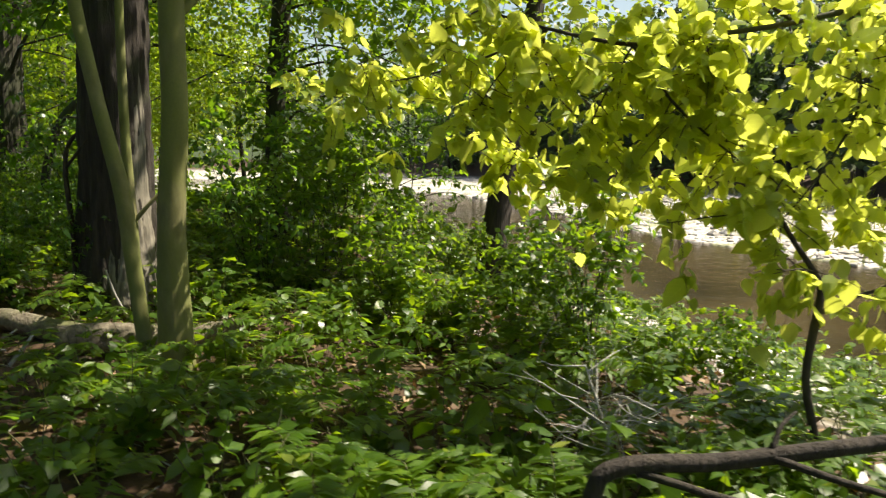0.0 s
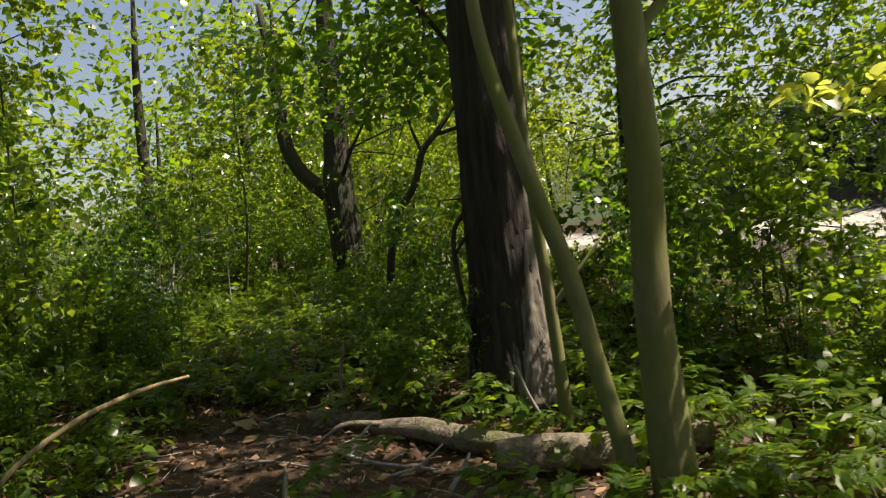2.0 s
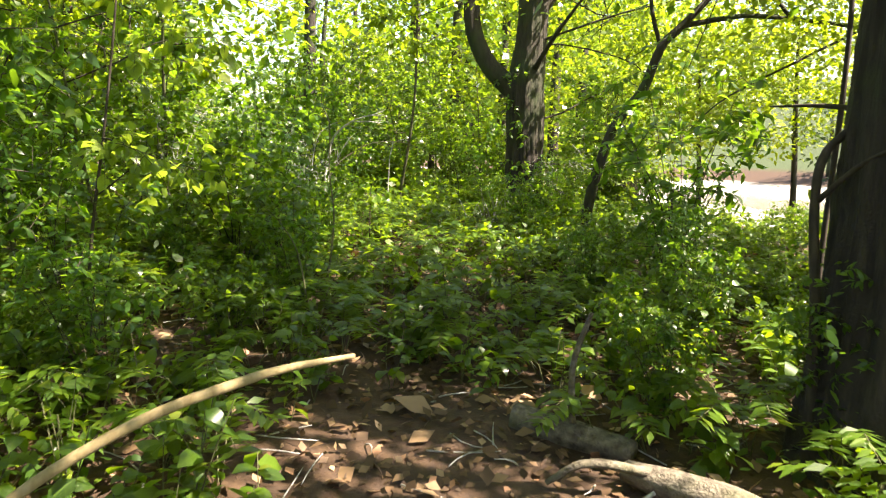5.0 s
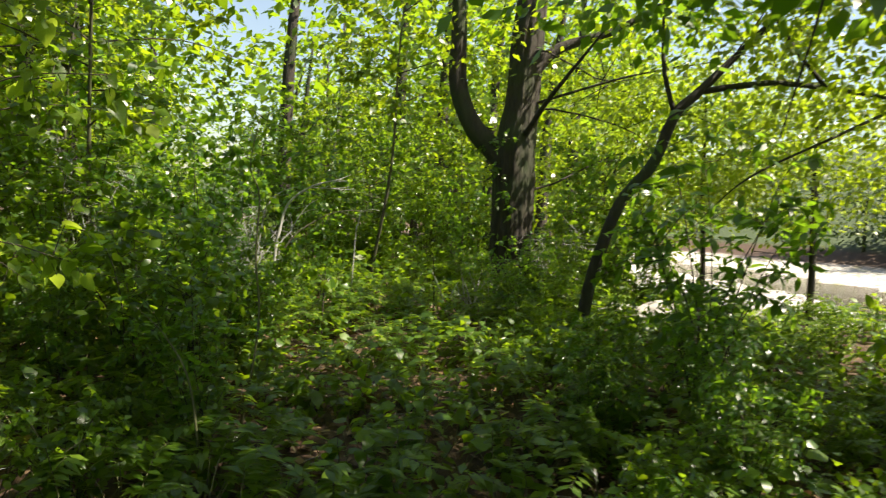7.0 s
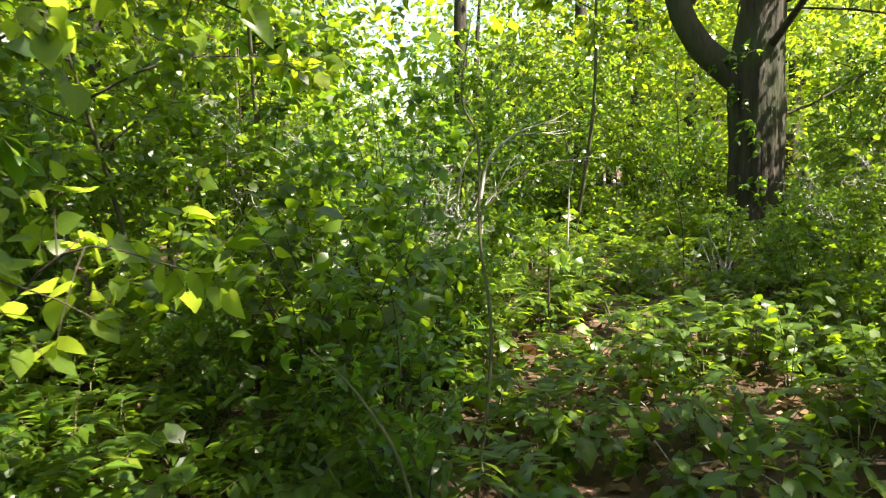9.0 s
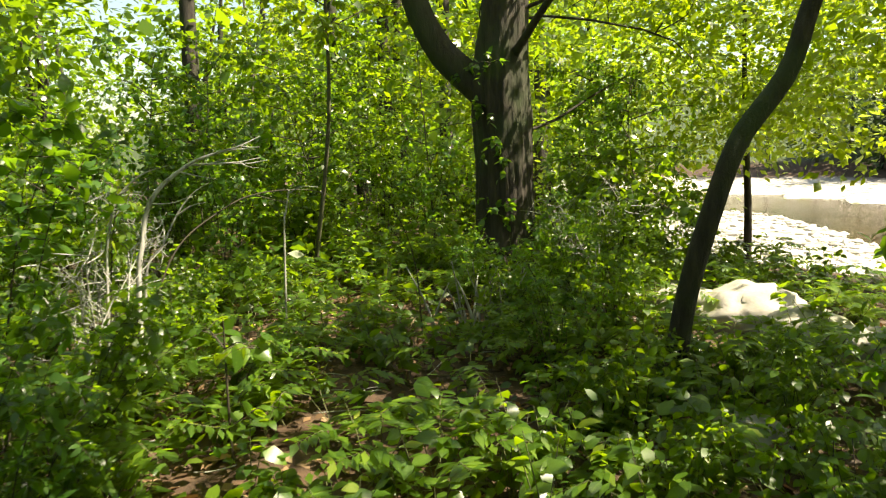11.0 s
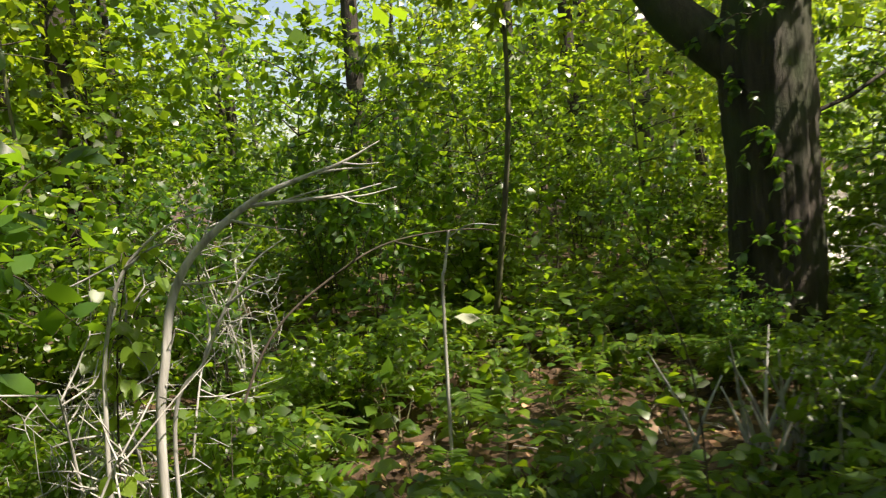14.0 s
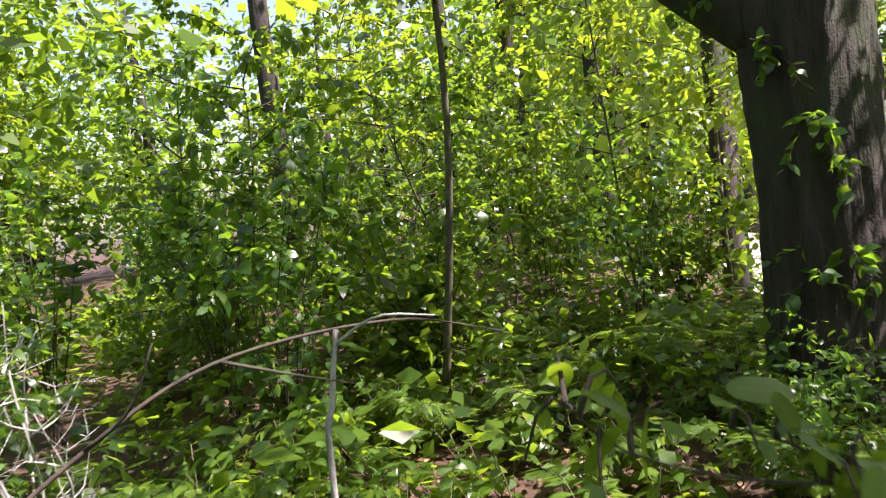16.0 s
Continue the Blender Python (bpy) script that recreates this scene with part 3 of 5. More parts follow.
# leafy sprouts growing straight out of the forked trunk
def sprouts(root, places, seed):
    rng = np.random.default_rng(seed)
    o = np.array(root.matrix_world.translation)
    for a, z, r in places:
        out = np.array((math.sin(a), -math.cos(a), 0.0))
        base = np.array((FX, FY, z)) + out * r - o
        sets, arr = [], []
        for _ in range(4):
            tip = base + out * rng.uniform(0.1, 0.22) + np.array((rng.normal(0, 0.12), rng.normal(0, 0.05), rng.uniform(-0.28, 0.1)))
            twig = [base, (base + tip) / 2 + (0, 0, 0.04), tip]
            arr.append(tube_arrays(twig, [0.005, 0.003, 0.001], sides=4, steps=5, close=False))
            q, tq = along(twig, 7, rng, 0.25)
            sets.append(leaves(q, sideways(tq, rng) + 0.4 * tq, 0.075, rng, SIMPLE, 0.5))
        v, t = join(arr)
        sprout = part("sprout", mesh_np("sprout", v, t, BARK_TWIG), root, "thin leafy sprout on the bark")
        part("leaves", leaf_mesh("leaves", sets, LEAF_COOL), sprout)


sprouts(forked, [(0.1, 2.15, 0.3), (0.35, 1.95, 0.3), (-0.3, 2.5, 0.32), (0.45, 1.5, 0.3), (-0.05, 1.35, 0.3), (-0.5, 1.0, 0.33), (0.2, 0.9, 0.33), (0.0, 3.0, 0.3), (-0.9, 2.9, 0.4)], 61)

# curved trunk leaning out to the river
tree("curved_tree", "slender dark tree curving out over the bank", [(-6.45, 11.36, 0), (-6.38, 11.34, 0.6), (-6.31, 11.30, 1.05), (-6.19, 11.26, 1.5), (-6.03, 11.32, 2.0), (-5.78, 11.48, 2.4), (-5.62, 11.6, 2.92), (-5.40, 11.74, 3.2), (-4.75, 12.15, 4.05)],
     [0.085, 0.072, 0.068, 0.065, 0.062, 0.058, 0.052, 0.045, 0.02], BARK_FORK, sides=16, ridge=0.02, seed=16,
     limbs=[([(-5.63, 11.6, 2.92), (-5.76, 11.56, 3.4), (-5.81, 11.54, 4.1)], [0.028, 0.024, 0.01]),
            ([(-5.42, 11.73, 3.17), (-5.0, 11.95, 3.26), (-4.6, 12.2, 3.3), (-3.5, 12.75, 3.15), (-2.4, 13.2, 2.7)], [0.035, 0.032, 0.028, 0.02, 0.006]),
            ([(-4.3, 12.35, 3.27), (-4.7, 12.2, 3.8), (-5.2, 12.1, 4.7)], [0.024, 0.02, 0.008]),
            ([(-3.6, 12.7, 3.15), (-4.2, 12.2, 2.75), (-4.9, 11.8, 2.3), (-5.3, 11.6, 1.85)], [0.018, 0.014, 0.010, 0.003]),
            ([(-3.3, 12.8, 3.1), (-3.5, 12.5, 2.4), (-3.6, 12.4, 1.8)], [0.012, 0.009, 0.003])],
     crown=[((-4.9, 12.1, 4.2), (1.6, 1.3, 0.8), 20, 38, 0.11, 0.36), ((-3.8, 12.4, 2.8), (1.5, 0.9, 0.7), 30, 34, 0.085, 0.26), ((-3.5, 11.7, 3.7), (1.7, 1.2, 0.7), 56, 36, 0.10, 0.3)])
tree("bank_tree", "young leafy tree overhanging the gravel bar", [(-4.5, 16.2, 0), (-4.5, 16.1, 1.2), (-4.55, 15.9, 2.4), (-4.6, 15.7, 4.0)], [0.06, 0.05, 0.04, 0.015], BARK_FORK, sides=12, seed=18,
     crown=[((-4.6, 15.7, 3.1), (1.7, 1.3, 1.4), 84, 46, 0.10, 0.32)])

tree("bank_tree", "young tree above the gravel, leaves coloured yellow-green as if sunlit", [(-6.3, 17.4, 0), (-6.3, 17.3, 1.2), (-6.35, 17.1, 2.4), (-6.4, 17.0, 4.2)], [0.06, 0.05, 0.04, 0.015], BARK_FORK, sides=12, seed=19,
     crown=[((-6.3, 17.0, 3.2), (1.9, 1.2, 1.6), 110, 44, 0.105, 0.34)], crown_leaf=LEAF_SOFT)

# tall trees added out of view behind the start of the trail to shade it
tree("tall_tree", "added tall tree out of view, its wide leafy crown shading the trail", [(-5.2, -1.6, 0), (-5.1, -1.5, 3.0), (-4.6, -0.8, 5.5), (-3.6, 0.2, 7.2)], [0.26, 0.2, 0.16, 0.08], BARK_FORK, sides=20, ridge=0.03, seed=71,
     crown=[((-2.6, 1.2, 7.2), (4.6, 3.6, 1.0), 250, 15, 0.28, 0.5), ((-4.2, 2.6, 6.4), (2.8, 1.8, 0.8), 110, 15, 0.28, 0.5)])
tree("tall_tree", "added tall tree out of view, its wide leafy crown shading the trail", [(1.2, -3.4, 0), (1.1, -3.3, 3.0), (0.9, -2.4, 5.5), (0.6, -1.2, 7.4)], [0.24, 0.19, 0.15, 0.08], BARK_FORK, sides=20, ridge=0.03, seed=72,
     crown=[((0.3, 0.6, 7.6), (3.0, 3.4, 0.9), 110, 14, 0.27, 0.5), ((2.0, 2.7, 7.2), (1.8, 1.4, 0.7), 70, 14, 0.27, 0.5)])
tree("tall_tree", "added tall tree out of view, its wide leafy crown shading the trail", [(-12.2, 2.6, 0), (-12.1, 2.7, 3.0), (-11.6, 3.4, 5.5), (-10.6, 4.6, 7.2)], [0.24, 0.19, 0.15, 0.08], BARK_FORK, sides=20, ridge=0.03, seed=73,
     crown=[((-8.6, 6.6, 7.4), (4.2, 3.6, 1.0), 120, 14, 0.25, 0.5)])


# ---- understory: shrubs and saplings, built once and copied ----
def shrub(name, label, height, width, stems, leaf_count, size, material, seed, shape=SIMPLE, start=0.1, group="woodland shrubs"):
    rng = np.random.default_rng(seed)
    root = thing(name, pose(0, 0, 0), label, "shrub", group)
    sets, arrs = [], []
    for k in range(stems):
        a = rng.uniform(0, 2 * math.pi)
        r = width * rng.uniform(0.35, 1.0)
        h = height * rng.uniform(0.6, 1.0)
        end = np.array((math.cos(a) * r, math.sin(a) * r, h))
        path = [np.array((rng.normal(0, 0.04), rng.normal(0, 0.04), -0.06)), end * (0.28, 0.28, 0.5) + rng.normal(0, 0.04, 3), end * (0.7, 0.7, 0.88), end]
        arrs.append(tube_arrays(path, [0.006, 0.0045, 0.003, 0.0012], sides=3, steps=7, close=False))
        c, tan = along(path, 8, rng, 0.12)
        for p, s in zip(c, sideways(tan, rng)):
            tip = p + s * width * rng.uniform(0.25, 0.6) + (0, 0, rng.uniform(-0.05, 0.12))
            twig = [p, (p + tip) / 2 + (0, 0, 0.03), tip]
            arrs.append(tube_arrays(twig, [0.003, 0.002, 0.001], sides=3, steps=3, close=False))
            n = max(3, leaf_count // (stems * 10))
            q, tq = along(twig, n, rng, 0.15)
            sets.append(leaves(q, sideways(tq, rng) + 0.5 * tq, size, rng, shape))
        q, tq = along(path, max(4, leaf_count // (stems * 5)), rng, start)
        sets.append(leaves(q + rng.normal(0, 0.02, q.shape), sideways(tq, rng) + 0.3 * tq, size, rng, shape))
    v, t = join(arrs)
    part("branchwork", mesh_np("branchwork", v, t, BARK_TWIG), root)
    part("foliage", leaf_mesh("foliage", sets, material), root)
    return root


def sapling(name, label, height, spread, leaf_count, size, material, seed, shape=SIMPLE, low=0.3, bark=None):
    rng = np.random.default_rng(seed)
    root = thing(name, pose(0, 0, 0), label, "young tree", "young trees in the understory")
    lean = rng.normal(0, 0.12, 2) * height
    trunk = [np.array((0, 0, -0.08)), np.array((lean[0] * 0.2 + rng.normal(0, 0.014 * height), lean[1] * 0.2 + rng.normal(0, 0.014 * height), height * 0.35)), np.array((lean[0] * 0.6 + rng.normal(0, 0.014 * height), lean[1] * 0.6, height * 0.7)), np.array((lean[0], lean[1], height))]
    tube("trunk", trunk, [0.0045 * height + 0.004, 0.0036 * height, 0.0025 * height, 0.002], bark or BARK_YOUNG, root, sides=8, steps=16)
    arrs, sets = [], []
    boughs = 16
    for k in range(boughs):
        u = low + (0.97 - low) * (k + rng.random()) / boughs
        c = smooth_path(trunk, 50)[int(u * 49)]
        a = k * 2.4 + rng.uniform(-0.5, 0.5)
        ln = spread * (0.45 + 0.75 * math.sin(math.pi * min(1, (u - low) / (1 - low) * 0.75 + 0.2))) * rng.uniform(0.6, 1.15)
        end = c + np.array((math.cos(a) * ln, math.sin(a) * ln, ln * rng.uniform(-0.05, 0.35)))
        path = [c, (c + end) / 2 + (0, 0, 0.1 * ln), end]
        arrs.append(tube_arrays(path, [0.009, 0.006, 0.002], sides=5, steps=7))
        q, tq = along(path, 7, rng, 0.25)
        for p, s in zip(q, sideways(tq, rng)):
            tip = p + s * ln * rng.uniform(0.2, 0.45) + (0, 0, rng.uniform(-0.08, 0.04))
            twig = [p, (p + tip) / 2 + (0, 0, 0.02), tip]
            arrs.append(tube_arrays(twig, [0.003, 0.002, 0.001], sides=3, steps=3, close=False))
            w, tw = along(twig, max(3, leaf_count // (boughs * 9)), rng, 0.1)
            sets.append(leaves(w, sideways(tw, rng) + 0.5 * tw, size, rng, shape, 0.45))
        w, tw = along(path, max(3, leaf_count // (boughs * 5)), rng, 0.3)
        sets.append(leaves(w, sideways(tw, rng) + 0.3 * tw, size, rng, shape, 0.45))
    v, t = join(arrs)
    part("branchwork", mesh_np("branchwork", v, t, bark or BARK_TWIG), root)
    part("foliage", leaf_mesh("foliage", sets, material), root)
    return root


SHRUBS = [
    shrub("shrub", "bushy green shrub with small pointed leaves", 1.5, 0.75, 13, 1250, 0.080, LEAF, 101),
    shrub("shrub", "loose shrub of cool green narrow leaves", 1.9, 0.8, 11, 1250, 0.09, LEAF_COOL, 102, NARROW),
    shrub("shrub", "tall leafy shrub with arching stems", 2.4, 0.9, 12, 1500, 0.082, LEAF, 103),
    shrub("shrub", "low spreading shrub with broad leaves", 0.95, 0.7, 11, 900, 0.090, LEAF_HERB, 104),
    shrub("shrub", "thin shrub with many bare stems showing", 2.1, 0.7, 8, 900, 0.075, LEAF_COOL, 105, SIMPLE, 0.25),
]
SAPLINGS = [
    sapling("young_tree", "young tree with thin dark stem and airy leaves", 3.6, 1.1, 1450, 0.090, LEAF, 201),
    sapling("young_tree", "tall young tree with hanging leafy sprays", 4.8, 1.3, 1900, 0.100, LEAF_HIGH, 202, FLAT, 0.35),
    sapling("young_tree", "young tree leafy almost to the ground", 2.9, 1.0, 1300, 0.090, LEAF_COOL, 203, NARROW, 0.15),
    sapling("young_tree", "lanky young tree with a high leafy top", 5.6, 1.4, 1900, 0.105, LEAF_HIGH, 204, FLAT, 0.45),
]


def low_zone(x, y):
    """Places where nothing tall grows: trail, clearing, the open bank and the foot of the old trees."""
    if abs(from_line(TRAIL, np.array(x), np.array(y))) < 1.4:
        return True
    if (x + 3.9) ** 2 + (y - 4.6) ** 2 < 1.7 ** 2 or (x + 2.6) ** 2 + (y - 5.4) ** 2 < 1.3 ** 2:
        return True
    if (x + 3.1) ** 2 + (y - 6.7) ** 2 < 0.9 ** 2 or (x - FX) ** 2 + (y - FY) ** 2 < 1.0:
        return True
    if (x > -1.2 and y < 11) or (x + 1.3) ** 2 + (y - 3.2) ** 2 < 1.6 ** 2:
        return True
    if -7.4 < x < -3.3 and 9.3 < y < 23 and x > -7.9 + 0.12 * (y - 8):
        return True
    a = np.array((-6.2, 8.0))
    b = np.array((FX, FY))
    w = b - a
    u = np.clip(((x - a[0]) * w[0] + (y - a[1]) * w[1]) / (w @ w), 0, 1)
    if math.hypot(x - a[0] - u * w[0], y - a[1] - u * w[1]) < 0.95:
        return True
    return False


def place(kinds, count, region, gap, seed, scale=(0.8, 1.2), test=low_zone):
    rng = np.random.default_rng(seed)
    done = []
    first = set()
    tries = 0
    while len(done) < count and tries < count * 60:
        tries += 1
        x, y = rng.uniform(region[0], region[2]), rng.uniform(region[1], region[3])
        if test(x, y) or any((x - a) ** 2 + (y - b) ** 2 < gap * gap for a, b in done):
            continue
        if abs(from_line(CHANNEL, np.array(x), np.array(y))) < 5.6:
            continue
        done.append((x, y))
        k = int(rng.integers(len(kinds)))
        s = rng.uniform(*scale)
        ob = copy_thing(kinds[k], pose(x, y, gz(x, y), rng.normal(0, 4), rng.normal(0, 4), rng.uniform(0, 360)))
        ob.scale = (s * rng.uniform(0.9, 1.15), s * rng.uniform(0.9, 1.15), s)
    return done


def sky_gap(x, y):
    """The old opening in the woods, where the trees stay low."""
    return 44.5 < math.degrees(math.atan2(-3.0 - x, y - 2.6)) < 52 and math.hypot(x + 3, y - 2.6) > 8.5


def by_trail(x, y):
    d = abs(float(from_line(TRAIL, np.array(x), np.array(y))))
    return d < 1.05 or d > 2.4 or (x + 3.7) ** 2 + (y - 4.4) ** 2 < 1.6 ** 2 or (x + 2.6) ** 2 + (y - 5.4) ** 2 < 1.3 ** 2


place(SHRUBS, 64, (-15, 1.5, -1.5, 17), 0.75, 301)
place(SHRUBS, 29, (-24, 3, -9, 26), 1.3, 302, (1.0, 1.5))
place(SHRUBS[:4], 9, (-8.0, 12.9, -6.9, 16.5), 0.7, 303, (0.4, 0.6), lambda x, y: False)
place([SHRUBS[0], SHRUBS[3], SHRUBS[1]], 34, (-10.5, 4.6, -3.2, 13.5), 0.6, 308, (0.4, 0.62), by_trail)
place(SAPLINGS, 20, (-14, 3.5, -3.5, 18), 1.4, 304, (0.75, 1.1), lambda x, y: low_zone(x, y) or abs(float(from_line(TRAIL, np.array(x), np.array(y)))) < 2.4 or sky_gap(x, y) or math.hypot(x + 9.4, y - 9.9) < 1.3 or (x > -6.0 and y < 12.5))
place(SAPLINGS, 26, (-26, 4, -11, 30), 1.8, 305, (0.9, 1.3), lambda x, y: low_zone(x, y) or sky_gap(x, y))
# young trees behind the view, added to block low sky light
place(SAPLINGS[:3], 11, (-9.5, -4.5, 2.5, 1.6), 1.2, 306, (0.8, 1.2), lambda x, y: abs(float(from_line(TRAIL, np.array(x), np.array(y)))) < 1.5 or (x > -3.6 and y > -1.0))
for k, (x, y, s) in enumerate([(-1.1, 7.7, 0.8), (-0.35, 8.3, 0.75), (-1.7, 10.6, 0.9), (-0.6, 11.2, 0.8)]):
    ob = copy_thing(SAPLINGS[(0, 2, 1)[k % 3]], pose(x, y, gz(x, y), 0, 0, 70 * k))
    ob.scale = (s * 1.1, s * 1.1, s)


for k, (x, y, s) in enumerate([(-4.85, 3.05, 0.42), (-5.1, 3.25, 0.4), (-4.95, 2.75, 0.4), (1.0, 4.9, 0.62), (0.55, 5.3, 0.6), (0.1, 5.7, 0.7), (1.5, 4.7, 0.55), (-0.5, 6.1, 0.7), (1.1, 5.9, 0.7), (2.0, 4.6, 0.5)]):
    ob = copy_thing(SHRUBS[(0, 3, 1, 2, 0, 3, 3, 0, 1, 0)[k]], pose(x, y, gz(x, y), 0, 0, 65 * k))
    ob.scale = (s * 1.15, s * 1.15, s)
for k, (x, y, s) in enumerate([(-8.2, 8.1, 0.6), (-8.5, 8.65, 0.7), (-8.0, 7.6, 0.75), (-1.7, 6.7, 0.8), (-0.95, 7.0, 0.85), (-0.35, 7.4, 0.8), (-1.9, 8.8, 0.9), (0.15, 7.9, 0.6), (-1.3, 7.6, 0.9)]):
    ob = copy_thing(SHRUBS[(1, 0, 4, 1, 2, 0, 2, 0, 4)[k]], pose(x, y, gz(x, y), 0, 0, 50 * k))
    ob.scale = (s, s, s)


# sunlit bushes on the bank beside the gravel
for k, (x, y, s) in enumerate([(-4.6, 10.4, 0.36), (-4.2, 11.2, 0.36), (-4.9, 11.9, 0.3), (-4.0, 12.3, 0.3), (-4.6, 13.0, 0.25), (-5.2, 13.9, 0.25), (-4.3, 14.2, 0.25), (-3.6, 10.6, 0.4), (-3.4, 13.2, 0.3), (-4.3, 8.3, 0.38), (-3.9, 9.2, 0.38), (-3.65, 8.2, 0.36)]):
    ob = copy_thing(SHRUBS[(3, 0, 3, 2, 0, 3, 2, 3, 0, 3, 0, 3)[k]], pose(x, y, gz(x, y), 0, 0, 80 * k))
    ob.scale = (s * 1.1, s * 1.1, s)


def remove_thing(ob):
    for o in (*ob.children_recursive, ob):
        bpy.data.objects.remove(o)


for ob in SHRUBS + SAPLINGS + [o for o in bpy.data.objects if o.name.startswith("shrub") and math.hypot(o.location.x + 7.14, o.location.y - 6.11) < 0.25]:
    remove_thing(ob)


# ---- low plants ----
def herb_field(name, label, count, region, material, seed, kind_of, density):
    """Many small plants that nobody could count."""
    rng = np.random.default_rng(seed)
    sets, stems = [], []
    made = tries = 0
    while made < count and tries < count * 12:
        tries += 1
        x, y = rng.uniform(region[0], region[2]), rng.uniform(region[1], region[3])
        if rng.random() > density(x, y) or from_line(CHANNEL, np.array(x), np.array(y)) < 5.9:
            continue
        made += 1
        z = gz(x, y)
        base = np.array((x, y, z))
        if kind_of == "frond":
            for f in range(int(rng.integers(3, 7))):
                a = rng.uniform(0, 6.283)
                ln = rng.uniform(0.25, 0.6)
                end = base + (math.cos(a) * ln, math.sin(a) * ln, rng.uniform(0.12, 0.42))
                mid = (base + end) / 2 + (0, 0, 0.2 * ln + 0.08)
                path = [base - (0, 0, 0.03), mid, end]
                stems.append(tube_arrays(path, [0.004, 0.003, 0.001], sides=3, steps=4, close=False))
                c = smooth_path(path, 19)[6:]
                tan = np.gradient(c, axis=0)
                tan /= np.linalg.norm(tan, axis=1)[:, None]
                side = np.cross(tan, (0, 0, 1.0))
                side /= np.linalg.norm(side, axis=1)[:, None] + 1e-9
                taper = np.sin(np.linspace(0.5, 3.0, len(c)))
                for sg in (-1, 1):
                    v, t, u = leaves(c, side * sg * 2.2 + tan * 0.8, 0.1, rng, (FLAT[0] * (0.62, 1, 1), FLAT[1]), 0.3, 0.25, 0.12)
                    sets.append((v, t, u))
        elif kind_of == "broad":
            h = rng.uniform(0.18, 0.6)
            for f in range(int(rng.integers(2, 5))):
                end = base + (rng.normal(0, 0.12), rng.normal(0, 0.12), h * rng.uniform(0.6, 1.0))
                path = [base - (0, 0, 0.03), (base + end) / 2 + rng.normal(0, 0.015, 3), end]
                stems.append(tube_arrays(path, [0.004, 0.003, 0.002], sides=3, steps=3, close=False))
                q, tq = along(path, int(rng.integers(7, 13)), rng, 0.25)
                sets.append(leaves(q, sideways(tq, rng) * 1.5 + 0.2 * tq, 0.085, rng, SIMPLE, 0.3, 0.35, 0.25))
        elif kind_of == "far":
            n = 16
            q = base + np.c_[rng.normal(0, 0.3, n), rng.normal(0, 0.3, n), rng.uniform(0.05, 0.7, n)]
            sets.append(leaves(q, rng.normal(size=(n, 3)) * (1, 1, 0.3), 0.13, rng, FLAT, 0.3, 0.4))
        else:
            n = int(rng.integers(12, 22))
            q = base + np.c_[rng.normal(0, 0.12, n), rng.normal(0, 0.12, n), rng.uniform(0.03, 0.2, n)]
            o = rng.normal(size=(n, 3)) * (1, 1, 0.2)
            sets.append(leaves(q, o, 0.075, rng, SIMPLE, 0.2, 0.3))
    root = thing(name, pose(0, 0, 0), label, "undergrowth", kind="stuff")
    part("leaves", leaf_mesh("leaves", sets, material), root)
    if stems:
        v, t = join(stems)
        part("stems", mesh_np("stems", v, t, STEM), root)


LOGS = np.array([(-4.9, 5.9), (-3.6, 5.5), (-2.8, 5.0), (-1.6, 5.3)])


def herb_density(x, y):
    d = abs(float(from_line(TRAIL, np.array(x), np.array(y))))
    k = min(1.0, max(0.07 if y < 5.2 else (0.8 if y < 8 else 0.8), (d - 0.3) / 0.8))
    if (x + 3.8) ** 2 + (y - 4.5) ** 2 < 1.5 ** 2:
        k *= 0.5
    if abs(float(from_line(LOGS, np.array(x), np.array(y)))) < 0.42:
        k *= 0.12
    if (x + 4.9) ** 2 + (y - 5.4) ** 2 < 1.0:
        k *= 0.3
    if (x + 7.6) ** 2 + (y - 10.7) ** 2 < 0.5 ** 2:
        k *= 0.3
    if math.hypot(x + 5.9, y - 13.0) < 1.0:
        k *= 0.15
    return k * (1.0 if d < 4.5 else 0.45)


herb_field("fern_undergrowth", "feathery green fern-like plants covering the woodland floor", 760, (-12, -2, 6, 16), LEAF_HERB, 401, "frond", herb_density)
herb_field("leafy_undergrowth", "knee-high leafy green plants covering the woodland floor", 2300, (-13, -2.5, 6, 17), LEAF_HERB, 402, "broad", herb_density)
herb_field("ground_ivy", "low heart-leaved creeping plants on the soil", 650, (-12, -2, 6, 16), LEAF_COOL, 403, "ivy", herb_density)


herb_field("thicket_floor", "tangled green plants under the thicket", 1000, (-22, 6, -9.5, 26), LEAF, 404, "far", lambda x, y: 1.0)
herb_field("thicket_floor", "tangled green plants behind the start of the trail", 420, (-15, -7, 5, -1.6), LEAF, 405, "far", lambda x, y: 1.0)
herb_field("thicket_floor", "tangled green plants beside the thicket", 260, (-18, -2, -11.5, 7), LEAF, 406, "far", lambda x, y: 1.0)


